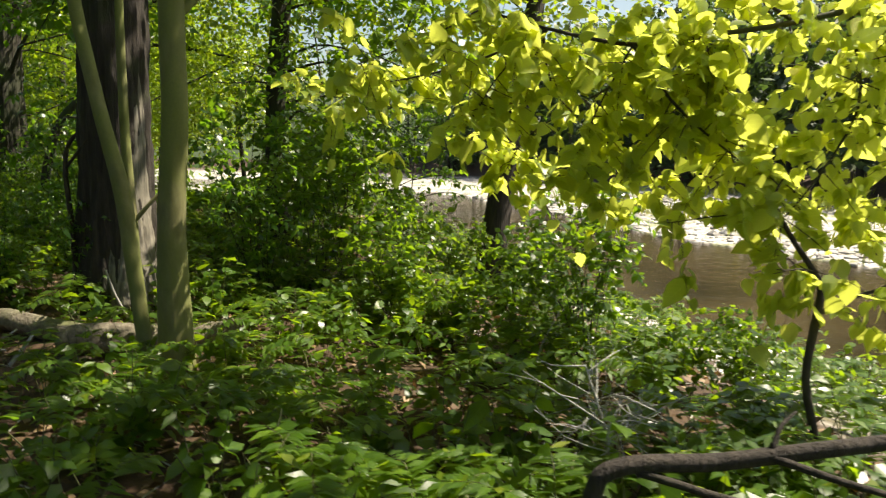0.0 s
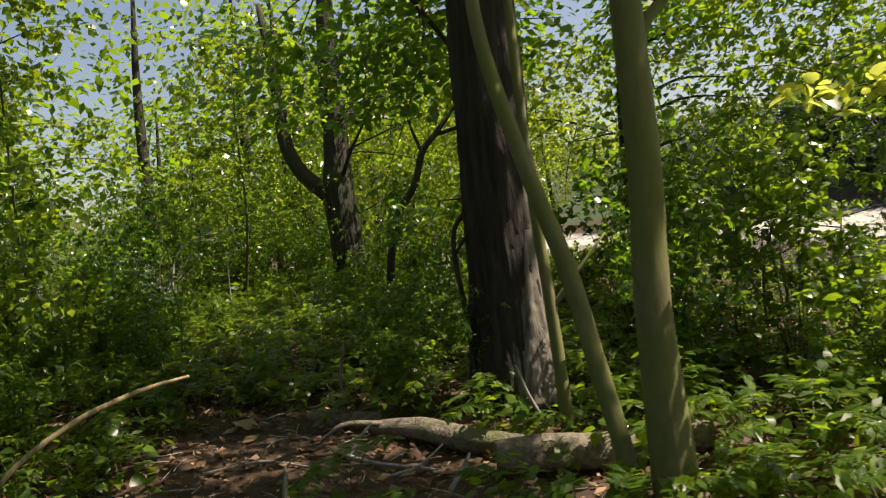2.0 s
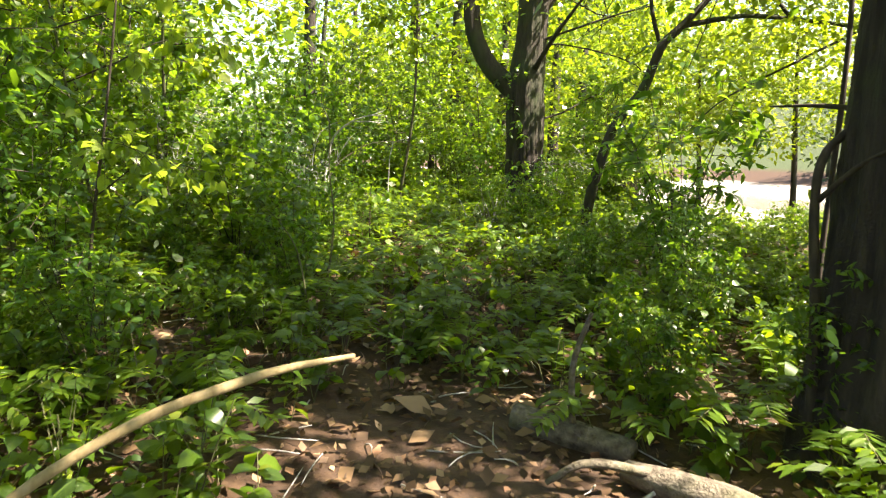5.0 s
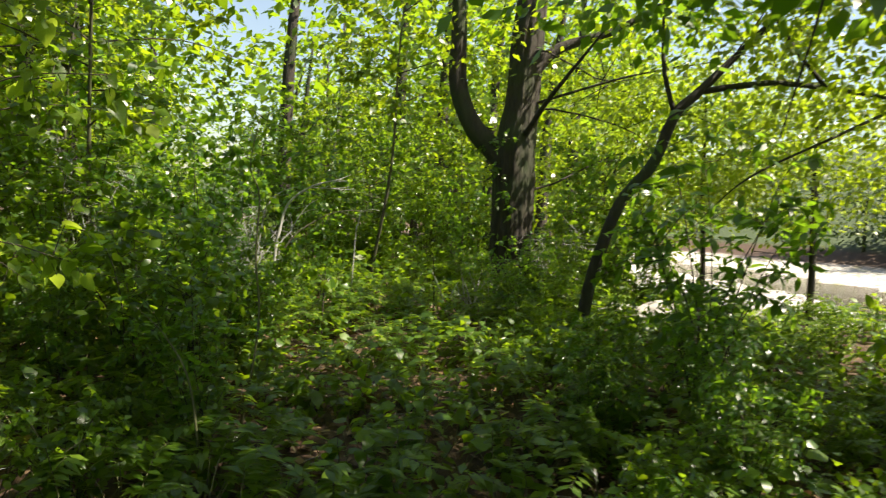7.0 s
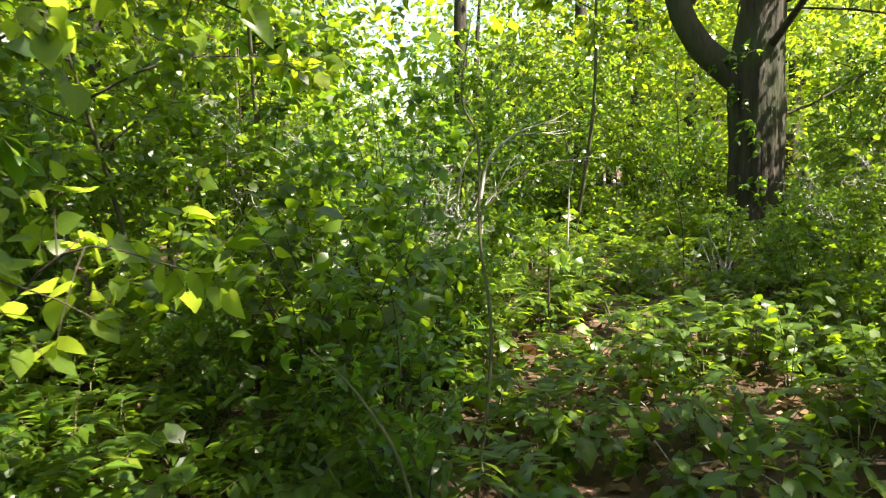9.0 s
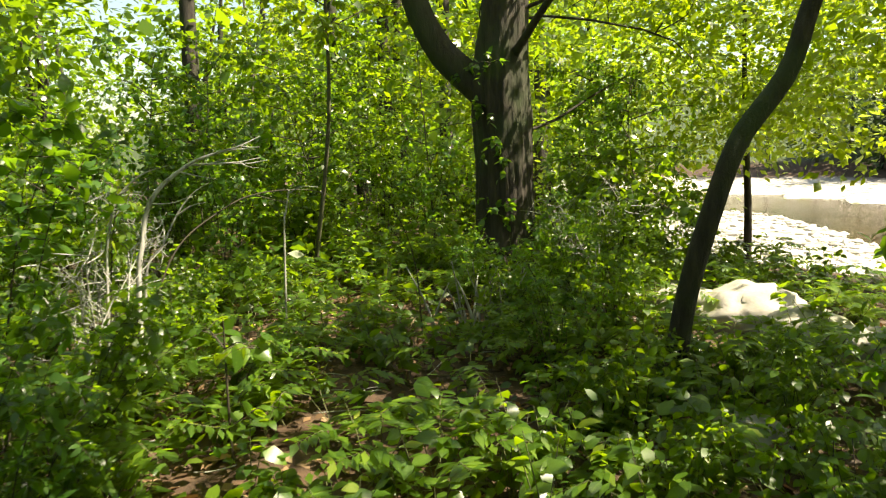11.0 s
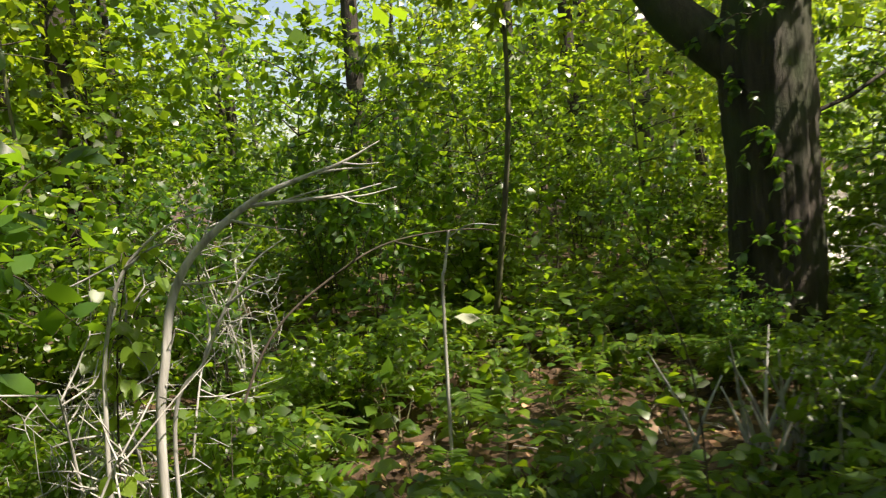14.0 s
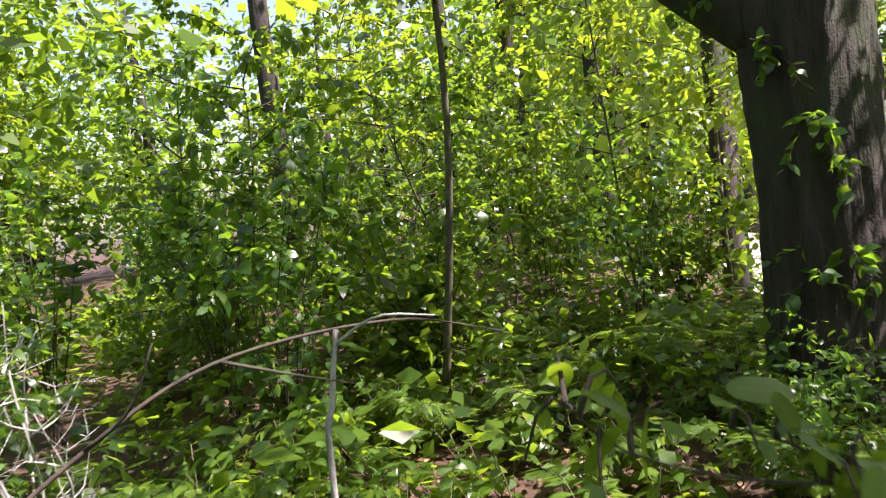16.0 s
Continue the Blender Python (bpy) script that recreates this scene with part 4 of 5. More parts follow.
def litter():
    rng = np.random.default_rng(410)
    n = 44000
    x, y = rng.uniform(-11, 2.5, n), rng.uniform(-1.0, 14.0, n)
    keep = (from_line(CHANNEL, x, y) > 6.5)
    x, y = x[keep], y[keep]
    p = np.c_[x, y, ground_height(x, y) + rng.uniform(0.006, 0.03, len(x))]
    o = rng.normal(size=p.shape) * (1, 1, 0.15)
    s = leaves(p, o, 0.058, rng, FLAT, 0.0, 0.4, 0.4)
    tagged(new("leaf_litter", leaf_mesh("leaf_litter", [s], LITTER)), "dry brown fallen leaves scattered over the soil", "leaf litter", kind="stuff")
    m = 1300
    x, y = rng.uniform(-11, 2, m), rng.uniform(-2, 15, m)
    arr = []
    for a, b in zip(x, y):
        if from_line(CHANNEL, np.array(a), np.array(b)) < 6.5:
            continue
        th, ln = rng.uniform(0, 6.28), rng.uniform(0.08, 0.4)
        z = gz(a, b) + 0.015
        e = np.array((a + math.cos(th) * ln, b + math.sin(th) * ln, z + rng.uniform(0, 0.03)))
        s0 = np.array((a, b, z))
        arr.append(tube_arrays([s0, (s0 + e) / 2 + rng.normal(0, 0.01, 3), e], [0.005, 0.004, 0.002], sides=4, steps=4))
    v, t = join(arr)
    tagged(new("fallen_twigs", mesh_np("fallen_twigs", v, t, DEADWOOD)), "small dry twigs lying among dead leaves", "twigs", kind="stuff")


litter()


# ---- logs, fallen branches and dead stems ----
def log(name, label, pts, radii, material, sides=18, ridge=0.03, seed=1, category="log", stubs=()):
    o = np.array(pts[0])
    root = thing(name, pose(*o), label, category)
    tube("stem", [np.array(p) - o for p in pts], radii, material, root, sides=sides, steps=max(14, 6 * len(pts)), ridge=ridge, lobes=6, seed=seed)
    for sp, sr in stubs:
        tube("side_branch", [np.array(p) - o for p in sp], sr, material, root, sides=6, steps=8)
    return root


def floor_pts(xy, lift):
    return [(x, y, gz(x, y) + l) for (x, y), l in zip(xy, lift)]


log("fallen_log", "pale barkless log with a sawn end in the litter", floor_pts([(-2.84, 5.12), (-2.55, 5.22), (-2.15, 5.36), (-1.6, 5.55)], (0.13, 0.12, 0.11, 0.09)), [0.105, 0.11, 0.105, 0.09], LOGBARK, seed=21)
log("fallen_log", "grey weathered log lying against the old tree", floor_pts([(-4.05, 5.82), (-3.6, 5.72), (-3.2, 5.6), (-2.75, 5.5)], (0.07, 0.09, 0.09, 0.08)), [0.05, 0.085, 0.09, 0.07], LOGBARK, seed=22,
    stubs=[(floor_pts([(-3.9, 5.8), (-4.15, 5.6), (-4.3, 5.5)], (0.1, 0.14, 0.03)), [0.025, 0.02, 0.012])])
log("fallen_log", "short mossy log at the end of the trail clearing", floor_pts([(-4.75, 6.1), (-4.45, 6.12), (-4.1, 6.12)], (0.05, 0.05, 0.04)), [0.075, 0.08, 0.06], LOGBARK, seed=23,
    stubs=[([(-4.42, 6.1, gz(-4.4, 6.1) + 0.12), (-4.44, 6.12, 0.5), (-4.36, 6.13, 0.78)], [0.020, 0.017, 0.012])])
log("fallen_branch", "crooked brown branch lying across the litter", floor_pts([(-4.26, 4.95), (-3.95, 4.5), (-3.6, 4.3), (-3.3, 4.33), (-2.95, 4.2)], (0.03, 0.03, 0.035, 0.035, 0.02)), [0.012, 0.024, 0.027, 0.025, 0.015], BAREWOOD, 10, 0.02, 24, "branch")
for k, (xy, lift, r) in enumerate([([(-3.95, 5.25), (-3.88, 5.3), (-3.8, 5.36)], (0.0, 0.14, 0.24), 0.014), ([(-3.55, 5.1), (-3.4, 5.2), (-3.28, 5.36)], (0.02, 0.07, 0.16), 0.012), ([(-4.1, 5.3), (-3.75, 5.2), (-3.3, 5.25)], (0.03, 0.04, 0.03), 0.015),
                                   ([(-3.1, 4.95), (-3.02, 5.0), (-2.98, 5.05)], (0.0, 0.12, 0.2), 0.016), ([(-4.9, 4.9), (-4.5, 5.05), (-4.0, 5.0)], (0.02, 0.03, 0.02), 0.010), ([(-2.75, 6.15), (-2.85, 6.1), (-2.92, 6.08)], (0.0, 0.25, 0.48), 0.014)]):
    log("broken_stick", "short weathered broken stick among the logs", floor_pts(xy, lift), [r, r * 0.9, r * 0.6], DEADWOOD, 8, 0.04, 140 + k, "stick")
log("fallen_branch", "straight pale stick on the ground", floor_pts([(-5.0, 3.03), (-4.6, 3.3), (-4.05, 3.72), (-3.7, 4.0)], (0.03, 0.03, 0.03, 0.02)), [0.014, 0.02, 0.02, 0.012], POLE, 10, 0.01, 25, "branch")
log("propped_pole", "pale yellow fallen pole bowed up among plants", [(-4.64, 4.60, 0.86), (-4.74, 4.40, 0.85), (-4.80, 4.23, 0.83), (-4.92, 3.97, 0.76), (-5.06, 3.68, 0.6), (-5.17, 3.46, 0.35), (-5.24, 3.32, gz(-5.24, 3.32) - 0.02)], [0.009, 0.013, 0.016, 0.017, 0.016, 0.016, 0.016], POLE, 12, 0.02, 26, "branch")
log("fallen_branch", "pale dead stick lying on sunlit litter", floor_pts([(-10.95, 10.44), (-10.64, 10.71), (-10.3, 10.98)], (0.02, 0.03, 0.02)), [0.016, 0.02, 0.014], DEADWOOD, 10, 0.02, 28, "branch")
log("leaning_branch", "grey dead branch fallen slantwise through the thicket", [(-9.92, 10.1, gz(-9.92, 10.1) - 0.03), (-9.86, 10.35, 1.0), (-9.82, 10.56, 1.36), (-9.70, 10.84, 1.58), (-9.56, 11.11, 1.71), (-9.32, 11.46, 1.73), (-9.17, 11.73, 1.64)], [0.008, 0.007, 0.006, 0.0055, 0.005, 0.0035, 0.0015], BARK_TWIG, 9, 0.02, 29, "branch",
    stubs=[([(-9.70, 10.84, 1.58), (-9.6, 10.9, 1.66), (-9.52, 10.93, 1.8)], [0.006, 0.004, 0.0015]), ([(-9.56, 11.11, 1.71), (-9.42, 11.2, 1.66), (-9.3, 11.28, 1.62)], [0.005, 0.003, 0.0015])])
log("bare_sapling", "short pale broken sapling with a few twigs", [(-9.42, 11.24, gz(-9.42, 11.24) - 0.04), (-9.40, 11.26, 1.41), (-9.39, 11.28, 1.56), (-9.37, 11.31, 1.74)], [0.010, 0.008, 0.0075, 0.006], DEADWOOD, 8, 0.02, 30, "young tree",
    stubs=[([(-9.38, 11.3, 1.7), (-9.28, 11.36, 1.76), (-9.15, 11.42, 1.75)], [0.005, 0.004, 0.0015])])
log("fallen_branch", "dark crooked dead branch across the bank plants", [(0.42, 2.08, gz(0.42, 2.1) - 0.03), (0.46, 2.1, 0.45), (0.55, 2.11, 0.56), (0.85, 2.12, 0.575), (1.1, 2.12, 0.61), (1.4, 2.13, 0.645), (1.9, 2.15, 0.70), (2.5, 2.2, gz(2.5, 2.2))], [0.03, 0.028, 0.027, 0.026, 0.025, 0.024, 0.022, 0.02], BARK_DARK, 12, 0.04, 27, "branch",
    stubs=[([(1.0, 2.12, 0.60), (1.25, 2.0, 0.55), (1.7, 1.95, 0.45)], [0.014, 0.011, 0.006]), ([(1.02, 2.12, 0.6), (1.06, 2.15, 0.68), (1.12, 2.18, 0.72)], [0.012, 0.009, 0.004]),
           ([(0.6, 2.1, 0.55), (0.95, 2.02, 0.48), (1.35, 1.98, 0.47)], [0.014, 0.012, 0.006])])

# bleached dead sapling bowed over the trail
DX, DY = -9.27, 9.68
dead = tree("dead_sapling", "bleached grey dead sapling bowed over with bare twigs", [(DX, DY, 0), (-9.26, 9.70, 1.2), (-9.24, 9.74, 1.5), (-9.23, 9.78, 1.68), (-9.18, 9.85, 1.82), (-9.06, 9.98, 1.955), (-8.95, 10.08, 2.015), (-8.84, 10.19, 2.06), (-8.75, 10.28, 2.12)],
            [0.018, 0.015, 0.0145, 0.014, 0.013, 0.011, 0.008, 0.005, 0.0015], DEADWOOD, sides=12, ridge=0.02, seed=31,
            limbs=[([(-9.06, 9.98, 1.95), (-8.95, 10.07, 1.952), (-8.84, 10.17, 1.96), (-8.74, 10.26, 1.985)], [0.008, 0.006, 0.004, 0.0015]),
                   ([(-8.9, 10.12, 1.955), (-8.82, 10.24, 1.95), (-8.74, 10.33, 1.97)], [0.005, 0.003, 0.0015]),
                   ([(-8.9, 10.13, 2.035), (-8.82, 10.2, 2.04), (-8.76, 10.25, 2.035)], [0.005, 0.003, 0.0015]),
                   ([(-8.98, 10.05, 1.952), (-8.92, 10.09, 1.97), (-8.86, 10.13, 1.985)], [0.005, 0.003, 0.0015]),
                   ([(-8.84, 10.17, 1.96), (-8.79, 10.2, 1.93), (-8.73, 10.23, 1.92)], [0.004, 0.0025, 0.001]),
                   ([(-8.84, 10.19, 2.06), (-8.79, 10.22, 2.05), (-8.74, 10.26, 2.05)], [0.004, 0.0025, 0.001]),
                   ([(-9.1, 9.93, 1.91), (-9.02, 10.0, 1.88), (-8.93, 10.06, 1.86)], [0.005, 0.003, 0.0012]),
                   ([(-9.22, 9.8, 1.72), (-9.15, 9.9, 1.72), (-9.06, 9.98, 1.76)], [0.005, 0.003, 0.0012])])
for k, (pts, rad) in enumerate([
        ([(-9.42, 9.55, 0.35), (-9.40, 9.60, 1.3), (-9.39, 9.64, 1.6), (-9.36, 9.70, 1.78), (-9.27, 9.80, 1.9), (-9.16, 9.9, 1.95)], [0.010, 0.008, 0.007, 0.006, 0.004, 0.002]),
        ([(-9.26, 9.74, 0.35), (-9.24, 9.74, 1.25), (-9.17, 9.83, 1.47), (-9.12, 9.90, 1.64), (-9.05, 9.97, 1.77), (-8.98, 10.05, 1.84)], [0.008, 0.007, 0.006, 0.005, 0.003, 0.0015])]):
    tree("bare_sapling", "thin bare bleached sapling with brittle twigs", [(pts[0][0], pts[0][1], 0)] + pts[1:], rad, DEADWOOD, sides=8, seed=33 + k,
         limbs=[([pts[3], tuple(np.array(pts[3]) + (0.08, 0.05, 0.06)), tuple(np.array(pts[3]) + (0.17, 0.08, 0.08))], [0.006, 0.004, 0.0015]),
                ([pts[2], tuple(np.array(pts[2]) + (-0.05, 0.06, 0.08)), tuple(np.array(pts[2]) + (-0.1, 0.08, 0.2))], [0.006, 0.004, 0.0015])])
# tangles of bleached dead brush
def dead_bush(x, y, h, w, stems, seed):
    rng = np.random.default_rng(seed)
    root = thing("dead_bush", pose(x, y, gz(x, y)), "tangled leafless bush of bleached grey twigs", "shrub", "dead bushes")
    fine = []
    for k in range(stems):
        a, r, top = rng.uniform(0, 6.28), w * rng.uniform(0.3, 1.0), h * rng.uniform(0.6, 1.0)
        end = np.array((math.cos(a) * r, math.sin(a) * r, top))
        path = [np.array((rng.normal(0, 0.06), rng.normal(0, 0.06), -0.05)), end * (0.3, 0.3, 0.45) + rng.normal(0, 0.05, 3), end * (0.75, 0.75, 0.8) + rng.normal(0, 0.06, 3), end]
        tube("stem", path, [0.008, 0.006, 0.004, 0.0015], DEADWOOD, root, sides=6, steps=14, ridge=0.05, lobes=3, seed=seed + k)
        c, tan = along(path, 7, rng, 0.3)
        for p, s in zip(c, sideways(tan, rng)):
            ln = rng.uniform(0.12, 0.4)
            tip = p + s * ln + (0, 0, rng.uniform(-0.05, 0.18))
            mid = (p + tip) / 2 + rng.normal(0, 0.03, 3)
            fine.append(tube_arrays([p, mid, tip], [0.004, 0.003, 0.001], sides=4, steps=5, close=False))
            for q in (mid, (mid + tip) / 2):
                fine.append(tube_arrays([q, q + rng.normal(0, 0.05, 3), q + rng.normal(0, 0.09, 3)], [0.0025, 0.002, 0.001], sides=3, steps=4, close=False))
    v, t = join(fine)
    tagged(part("twigwork", mesh_np("twigwork", v, t, DEADWOOD), root), kind="stuff")


for k, (x, y, h, w, n) in enumerate([(-9.62, 9.72, 1.45, 0.4, 4), (-9.95, 10.05, 1.3, 0.5, 4), (-10.2, 8.1, 1.75, 0.45, 9), (-9.35, 9.35, 1.0, 0.35, 2), (-7.35, 13.3, 1.3, 0.5, 6), (-11.2, 11.3, 1.4, 0.5, 6), (0.66, 2.85, 0.72, 0.26, 4)]):
    dead_bush(x, y, h, w, n, 900 + k)
rngd = np.random.default_rng(77)
# brushwood in front of the forked tree
for k in range(32):
    x, y = -8.12 + rngd.normal(0, 0.2), 12.3 + rngd.normal(0, 0.15)
    z = gz(x, y)
    ln, a = rngd.uniform(0.25, 0.7), rngd.uniform(0, 6.28)
    dx, dy = 0.45 * ln * math.cos(a), 0.45 * ln * math.sin(a)
    log("brushwood_stick", "bleached dead stick standing out of brushwood", [(x, y, z - 0.03), (x + dx * 0.5, y + dy * 0.5, z + ln * 0.55), (x + dx, y + dy, z + ln)], [0.011, 0.009, 0.004], DEADWOOD, 6, 0.02, 90 + k, "stick")
# single thin stalks
for lab, pts, rad in [("tall thin pale stalk of a young plant", [(-7.09, 7.2, 0), (-7.08, 7.33, 0.93), (-7.14, 7.34, 1.39), (-7.17, 7.37, 1.78), (-7.23, 7.34, 1.97), (-7.22, 7.4, 2.3)], [0.009, 0.008, 0.007, 0.006, 0.004, 0.002]),
                      ("thin bent dry stalk", [(-6.55, 6.5, 0), (-6.64, 6.46, 0.77), (-6.75, 6.39, 1.03), (-6.87, 6.3, 1.18)], [0.007, 0.006, 0.004, 0.0015])]:
    tree("stalk", lab, pts, rad, STEM, sides=6, seed=41)


# ---- bright broad-leaved boughs near the water, close to the start ----
def bough(name, label, trunk, radii, twigs, seed, leaf=0.085, per=16, material=None, shape=HEART, reach=(0.14, 0.55), note="broad heart-shaped leaves coloured sunlit yellow-green"):
    rng = np.random.default_rng(seed)
    x, y = trunk[0][:2]
    o = np.array((x, y, gz(x, y)))
    root = thing(name, pose(*o), label, "young tree")
    t0 = [np.array(p) - o for p in trunk]
    t0[0][2] = -0.08
    tube("trunk", t0, radii, BARK_TWIG, root, sides=10, steps=40, ridge=0.03)
    sets = []
    for pts, r, n in twigs:
        q = [np.array(p) - o for p in pts]
        tube("limb", q, r, BARK_TWIG, root, sides=7)
        c, tan = along(q, n, rng, 0.05)
        arr = []
        for p, s in zip(c, sideways(tan, rng)):
            ln = rng.uniform(*reach)
            tip = p + s * ln + np.array((0, 0, rng.uniform(-0.45, 0.04) * reach[1]))
            tw = [p, (p + tip) / 2 + (0, 0, 0.03), tip]
            arr.append(tube_arrays(tw, [0.003, 0.002, 0.001], sides=4, steps=4, close=False))
            w, tq = along(tw, per, rng, 0.1)
            sets.append(leaves(w + rng.normal(0, 0.012, w.shape), sideways(tq, rng) + 0.4 * tq, leaf, rng, shape, 0.75, 0.55, 0.25))
        v, t = join(arr)
        tagged(part("twigwork", mesh_np("twigwork", v, t, BARK_TWIG), root), kind="stuff")
    part("foliage", leaf_mesh("foliage", sets, material or LEAF_BROAD_SUNLIT), root, note)
    return root


bough("broadleaf_tree", "young broad-leaved tree over the bank, leaves coloured pale yellow-green as if sunlit",
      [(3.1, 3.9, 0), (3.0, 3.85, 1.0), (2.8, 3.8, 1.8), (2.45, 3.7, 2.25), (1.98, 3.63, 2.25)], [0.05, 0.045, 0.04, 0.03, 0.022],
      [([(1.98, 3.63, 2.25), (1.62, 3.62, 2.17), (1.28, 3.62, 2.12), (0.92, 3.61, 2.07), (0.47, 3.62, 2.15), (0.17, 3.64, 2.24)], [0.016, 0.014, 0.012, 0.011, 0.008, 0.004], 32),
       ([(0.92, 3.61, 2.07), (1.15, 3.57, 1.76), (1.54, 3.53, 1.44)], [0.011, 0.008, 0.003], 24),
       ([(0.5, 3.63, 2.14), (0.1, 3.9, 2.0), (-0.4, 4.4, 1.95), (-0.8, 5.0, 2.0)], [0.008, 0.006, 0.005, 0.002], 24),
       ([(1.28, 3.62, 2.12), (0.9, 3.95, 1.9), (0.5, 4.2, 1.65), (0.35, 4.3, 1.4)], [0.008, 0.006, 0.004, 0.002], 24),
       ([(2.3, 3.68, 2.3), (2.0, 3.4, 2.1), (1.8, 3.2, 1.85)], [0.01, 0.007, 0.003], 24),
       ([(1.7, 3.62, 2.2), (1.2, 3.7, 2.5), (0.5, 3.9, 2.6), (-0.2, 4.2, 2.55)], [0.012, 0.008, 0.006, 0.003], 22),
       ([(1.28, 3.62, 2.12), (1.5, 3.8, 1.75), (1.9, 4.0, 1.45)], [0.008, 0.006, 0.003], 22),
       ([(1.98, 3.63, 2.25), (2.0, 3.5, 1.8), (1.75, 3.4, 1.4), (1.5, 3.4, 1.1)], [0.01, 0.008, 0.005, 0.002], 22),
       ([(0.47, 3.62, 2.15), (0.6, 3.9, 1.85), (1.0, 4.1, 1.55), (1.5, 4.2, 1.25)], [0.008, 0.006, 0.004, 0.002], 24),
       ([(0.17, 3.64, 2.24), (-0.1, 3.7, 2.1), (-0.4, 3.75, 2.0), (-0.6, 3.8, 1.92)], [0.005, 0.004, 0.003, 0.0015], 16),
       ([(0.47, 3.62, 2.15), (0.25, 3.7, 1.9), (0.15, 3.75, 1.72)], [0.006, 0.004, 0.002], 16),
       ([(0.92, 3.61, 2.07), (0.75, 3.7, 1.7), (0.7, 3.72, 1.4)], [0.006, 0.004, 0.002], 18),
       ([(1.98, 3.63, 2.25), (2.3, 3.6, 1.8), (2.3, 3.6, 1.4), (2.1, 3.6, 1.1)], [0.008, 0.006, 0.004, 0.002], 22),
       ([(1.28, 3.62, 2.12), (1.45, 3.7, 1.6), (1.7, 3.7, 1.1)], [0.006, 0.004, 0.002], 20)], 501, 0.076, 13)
bough("slender_sapling", "slender dark crooked sapling with a few broad leaves", [(1.79, 3.16, 0), (1.74, 3.18, 0.22), (1.69, 3.21, 0.51), (1.74, 3.25, 0.80), (1.75, 3.27, 0.95), (1.62, 3.29, 1.15), (1.52, 3.31, 1.33)], [0.024, 0.02, 0.02, 0.02, 0.016, 0.012, 0.009],
      [([(1.52, 3.31, 1.33), (1.56, 3.32, 1.41), (1.61, 3.33, 1.47)], [0.007, 0.005, 0.002], 2),
       ([(1.74, 3.25, 0.80), (1.9, 3.26, 0.88), (2.1, 3.26, 0.96), (2.4, 3.3, 1.2)], [0.011, 0.009, 0.008, 0.004], 5),
       ([(1.72, 3.27, 1.0), (1.62, 3.22, 1.02), (1.5, 3.2, 1.0)], [0.005, 0.004, 0.002], 10),
       ([(1.6, 3.3, 1.2), (1.4, 3.4, 1.25), (1.1, 3.5, 1.2)], [0.005, 0.004, 0.002], 12)], 502, 0.085, 6)
SEEDLING_STEM = [(-8.3, 9.4, 0), (-8.29, 9.38, 0.6), (-8.27, 9.36, 1.02), (-8.25, 9.34, 1.18)]

# large leaves hanging into the view from the other side of the trail
bough("broadleaf_sapling", "leafy sapling with large soft green leaves beside the trail", [(-8.05, 5.7, 0), (-8.0, 5.75, 0.9), (-7.9, 5.8, 1.6), (-7.8, 5.85, 2.4), (-7.75, 5.9, 3.2)], [0.014, 0.012, 0.010, 0.008, 0.003],
      [([(-7.95, 5.78, 1.2), (-7.6, 5.95, 1.45), (-7.2, 6.15, 1.38)], [0.006, 0.004, 0.002], 12),
       ([(-7.9, 5.8, 1.5), (-7.6, 5.6, 1.6), (-7.2, 5.5, 1.55), (-6.9, 5.45, 1.5)], [0.006, 0.005, 0.004, 0.002], 14),
       ([(-7.85, 5.83, 2.1), (-7.6, 6.1, 2.3), (-7.3, 6.4, 2.35)], [0.006, 0.004, 0.002], 12),
       ([(-7.8, 5.85, 2.6), (-8.1, 6.2, 2.8), (-8.4, 6.5, 2.8)], [0.006, 0.004, 0.002], 14)], 503, 0.075, 6, LEAF_SOFT, HEART, (0.1, 0.35), "large soft green leaves")

bough("leafy_shoot", "low leafy shoot with pale oblong sunlit leaves", [(-8.02, 11.02, 0), (-8.06, 11.0, 1.2), (-8.14, 10.88, 1.6), (-8.23, 10.77, 1.74)], [0.005, 0.004, 0.0025, 0.002],
      [([(-8.23, 10.77, 1.74), (-8.31, 10.69, 1.77), (-8.37, 10.63, 1.81), (-8.40, 10.60, 1.86)], [0.002, 0.0016, 0.0013, 0.001], 7),
       ([(-8.20, 10.80, 1.70), (-8.26, 10.76, 1.77), (-8.31, 10.72, 1.80)], [0.002, 0.0015, 0.001], 5),
       ([(-8.08, 10.97, 1.3), (-8.22, 10.9, 1.5), (-8.38, 10.82, 1.58)], [0.002, 0.0015, 0.001], 8)], 504, 0.037, 3, LEAF_HERB, OBLONG, (0.02, 0.06), "pale oblong leaves")
bough("climbing_vine", "leafy vine climbing the bleached dead stems", [(-9.46, 9.58, 0), (-9.44, 9.63, 1.0), (-9.42, 9.67, 1.5), (-9.39, 9.73, 1.82)], [0.004, 0.0035, 0.003, 0.0015],
      [([(-9.44, 9.63, 1.0), (-9.42, 9.67, 1.5), (-9.39, 9.73, 1.82)], [0.003, 0.002, 0.001], 16),
       ([(-9.42, 9.67, 1.45), (-9.5, 9.8, 1.65), (-9.55, 9.95, 1.72)], [0.002, 0.0015, 0.001], 8),
       ([(-9.44, 9.6, 0.7), (-9.35, 9.6, 1.0), (-9.28, 9.62, 1.2)], [0.002, 0.0015, 0.001], 8)], 506, 0.05, 4, LEAF_SOFT, HEART, (0.04, 0.2), "small heart-shaped leaves")
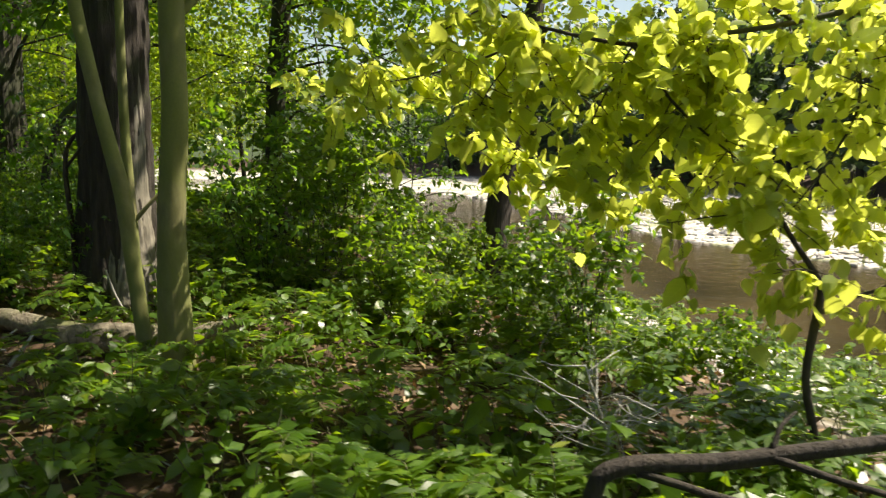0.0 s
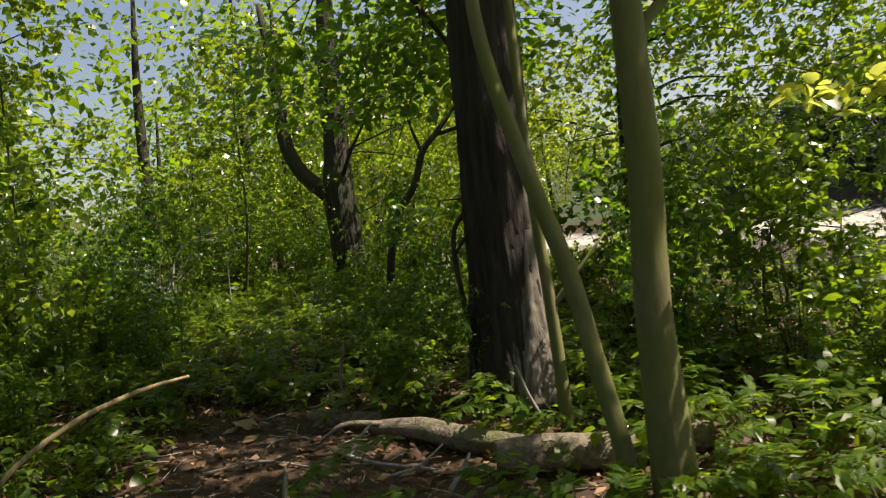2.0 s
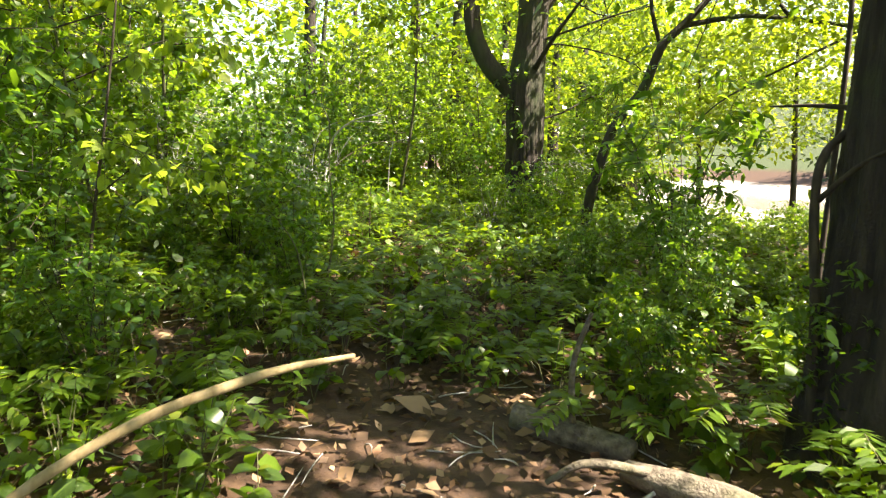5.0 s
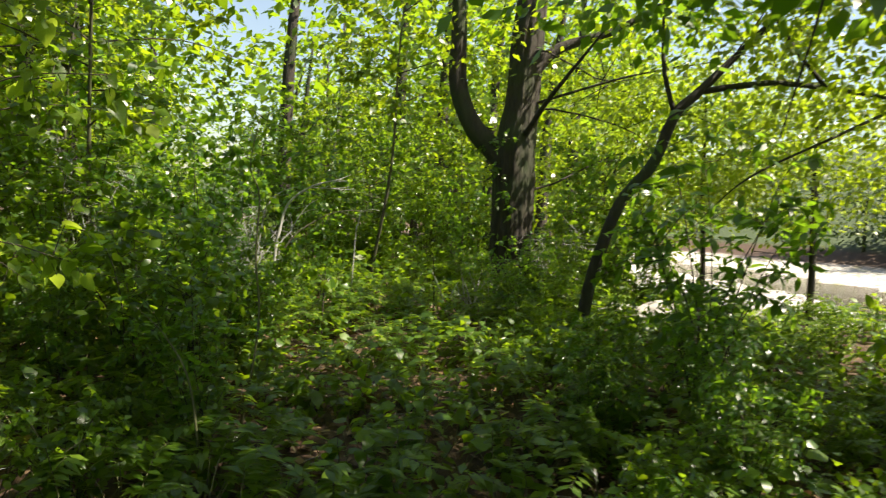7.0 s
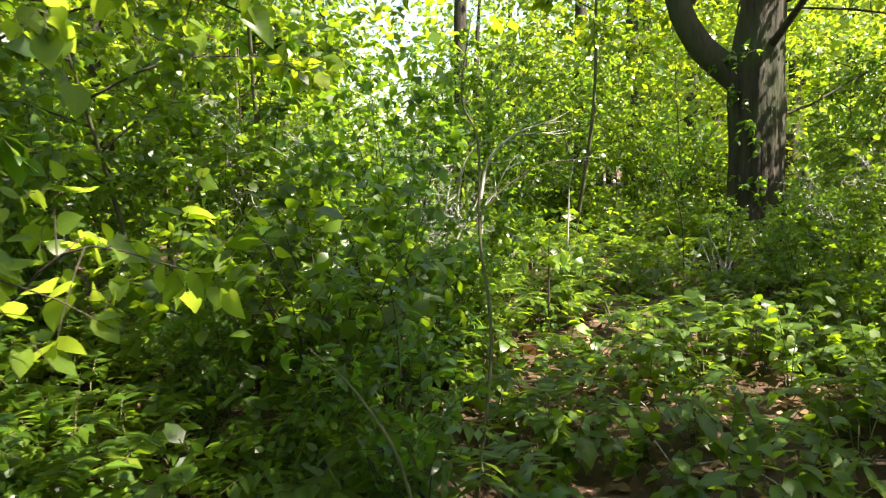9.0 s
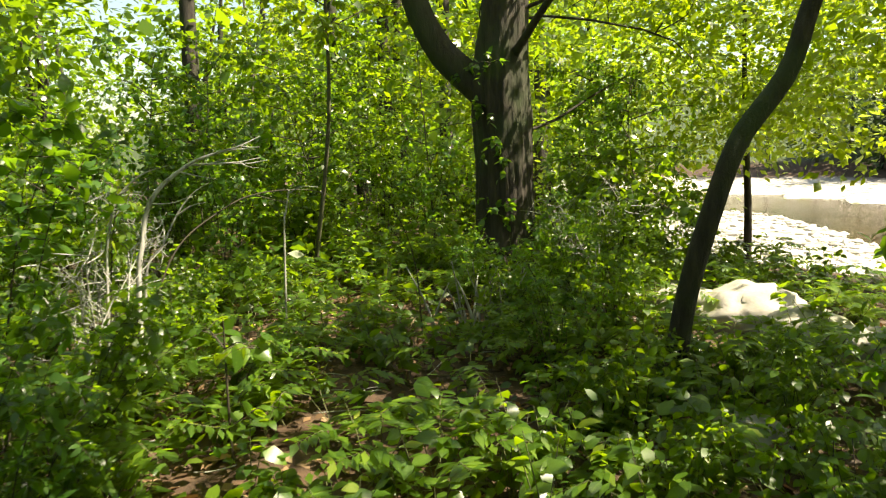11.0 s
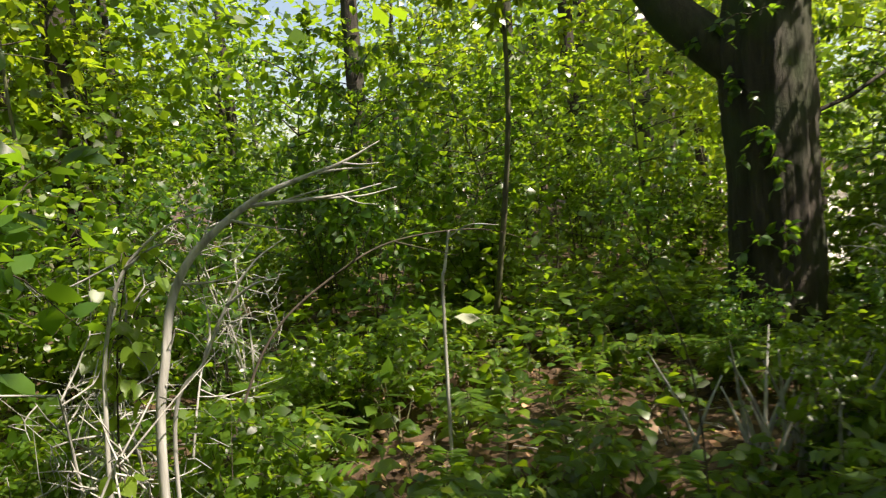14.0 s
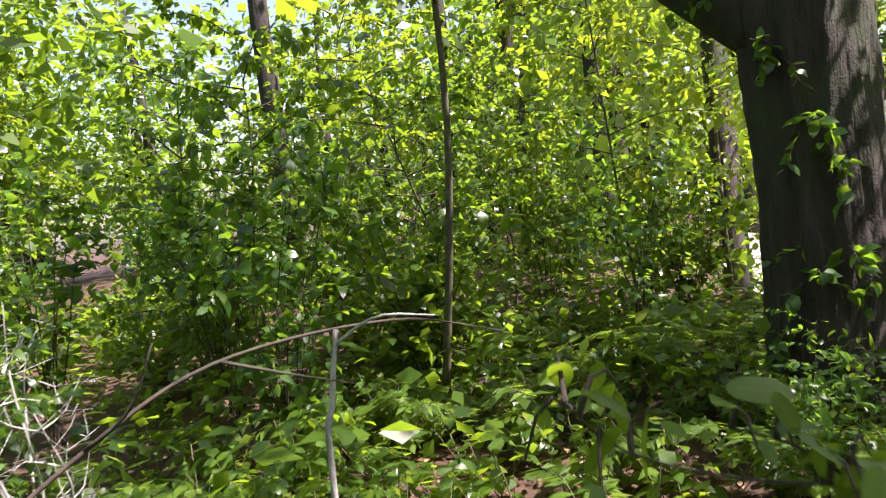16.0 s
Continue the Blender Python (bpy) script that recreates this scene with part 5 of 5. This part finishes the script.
bough("broadleaf_seedling", "leafy seedling with large soft lobed leaves beside the trail", SEEDLING_STEM, [0.008, 0.007, 0.005, 0.003],
      [([SEEDLING_STEM[2], tuple(np.array(SEEDLING_STEM[2]) + (0.14, -0.05, 0.06)), tuple(np.array(SEEDLING_STEM[2]) + (0.27, -0.08, 0.05))], [0.004, 0.003, 0.001], 5),
       ([SEEDLING_STEM[2], tuple(np.array(SEEDLING_STEM[2]) + (-0.14, 0.05, 0.07)), tuple(np.array(SEEDLING_STEM[2]) + (-0.26, 0.1, 0.06))], [0.004, 0.003, 0.001], 5),
       ([SEEDLING_STEM[1], tuple(np.array(SEEDLING_STEM[1]) + (0.1, 0.12, 0.08)), tuple(np.array(SEEDLING_STEM[1]) + (0.2, 0.2, 0.06))], [0.004, 0.003, 0.001], 5)], 505, 0.11, 2, LEAF_HERB, HEART, (0.05, 0.2), "large soft green leaves")

# ---- boulders and river stones ----
def stone_arrays(rng, p, r):
    bm = bmesh.new()
    bmesh.ops.create_icosphere(bm, subdivisions=1, radius=1.0)
    v = np.array([q.co[:] for q in bm.verts])
    t = np.array([[w.index for w in f.verts] for f in bm.faces])
    bm.free()
    v = v * (1 + rng.normal(0, 0.1, (len(v), 1))) * rng.uniform(0.6, 1.3, 3) * (1, 1, 0.6)
    a = rng.uniform(0, 6.28)
    c, s = math.cos(a), math.sin(a)
    v = v @ np.array([(c, s, 0), (-s, c, 0), (0, 0, 1)])
    return v * r + p, t


def boulder(x, y, r, seed):
    rng = np.random.default_rng(seed)
    bm = bmesh.new()
    bmesh.ops.create_icosphere(bm, subdivisions=4, radius=r)
    for q in bm.verts:
        d = noise.fractal(q.co * (1.6 / r) + Vector((seed, 0, 0)), 0.6, 2.2, 5)
        q.co *= 1 + 0.22 * d
        q.co.z *= 0.62
    for f in bm.faces:
        f.smooth = True
    me = bpy.data.meshes.new("boulder")
    bm.to_mesh(me)
    bm.free()
    me.materials.append(STONE)
    ob = new("boulder", me)
    ob.matrix_world = pose(x, y, gz(x, y) + 0.22 * r, 0, 0, rng.uniform(0, 360))
    tagged(ob, "pale grey rounded boulder on the river bank", "boulder", "boulders on the bank")


for k, (x, y, r) in enumerate([(-6.5, 13.55, 0.34), (-6.05, 13.3, 0.46), (-5.6, 12.85, 0.36), (-5.25, 12.4, 0.30), (-6.9, 13.9, 0.28), (-5.0, 11.9, 0.3), (-4.7, 10.6, 0.22), (-5.9, 10.7, 0.2)]):
    boulder(x, y, r, 700 + k)
rngs = np.random.default_rng(720)
arr = []
for _ in range(5200):
    x, y = rngs.uniform(-16, 14), rngs.uniform(6, 46)
    q = float(from_line(CHANNEL, np.array(x), np.array(y)))
    z = gz(x, y)
    if z > -0.42 or z < -1.2:
        continue
    arr.append(stone_arrays(rngs, (x, y, z), rngs.uniform(0.05, 0.16) * (1 + 0.02 * y)))
sv, st = join(arr)
tagged(new("river_stones", mesh_np("river_stones", sv, st, STONE, smooth=False)), "pale grey cobbles covering the gravel bar", "stones", kind="stuff")

# grass tufts on the far gravel bar
rngg = np.random.default_rng(730)
gs = []
for _ in range(900):
    x, y = rngg.uniform(2, 26), rngg.uniform(12, 44)
    q = -float(from_line(CHANNEL, np.array(x), np.array(y))) - 4.4
    if q < 2.5 or q > 22 or noise.noise((x * 0.25, y * 0.25, 0)) < 0.0:
        continue
    n = 14
    p = np.array((x, y, gz(x, y))) + rngg.normal(0, 0.16, (n, 3)) * (1, 1, 0)
    o = np.array((0, 0, 1.0)) + rngg.normal(0, 0.3, (n, 3))
    gs.append(leaves(p, o, 0.5, rngg, (FLAT[0] * (0.14, 1, 1), FLAT[1]), 0.0))
tagged(new("bar_grass", leaf_mesh("bar_grass", gs, GRASS)), "yellow-green grass tufts on the far gravel bar", "grass", kind="stuff")


# ---- background woods ----
def woods(name, label, count, region, seed, hmin, hmax, material, test, size=0.0, clumps=28, per=22):
    rng = np.random.default_rng(seed)
    sets, arrs = [], []
    made = 0
    while made < count:
        x, y = rng.uniform(region[0], region[2]), rng.uniform(region[1], region[3])
        if not test(x, y):
            continue
        made += 1
        z = gz(x, y)
        h = rng.uniform(hmin, hmax)
        s, c = crown_sets((x, y, z + h * 0.52), (h * 0.34, h * 0.34, h * 0.5), clumps, per, size or 0.040 * h + 0.1, seed + made, clump=0.06 * h + 0.2)
        sets.append(s)
        arrs.append(tube_arrays([(x, y, z - 0.2), (x, y, z + h * 0.5), (x + rng.normal(0, 0.4), y, z + h * 0.9)], [0.02 * h, 0.014 * h, 0.004 * h], sides=6, steps=8))
    root = thing(name, pose(0, 0, 0), label, "woods", kind="stuff")
    part("crowns", leaf_mesh("crowns", sets, material), root)
    v, t = join(arrs)
    part("trunks", mesh_np("trunks", v, t, BARK_FORK), root)


def far_q(x, y):
    return -float(from_line(CHANNEL, np.array(x), np.array(y))) - 4.4


woods("far_bank_woods", "dark green woods on the slope across the river", 165, (-28, 12, 48, 85), 801, 7, 13, LEAF_FAR, lambda x, y: 15 < far_q(x, y) < 40)
woods("near_side_woods", "green broadleaf woods closing the view behind the thicket", 105, (-46, -2, -8, 48), 802, 9, 14.5, LEAF, lambda x, y: far_q(x, y) < -17 and math.hypot(x + 6, y - 7) > 13.5 and not sky_gap(x, y), 0.30, 38, 31)
woods("upstream_woods", "woods rising behind the start of the trail", 40, (-40, -45, 25, -6), 803, 6, 11, LEAF, lambda x, y: far_q(x, y) < -10)
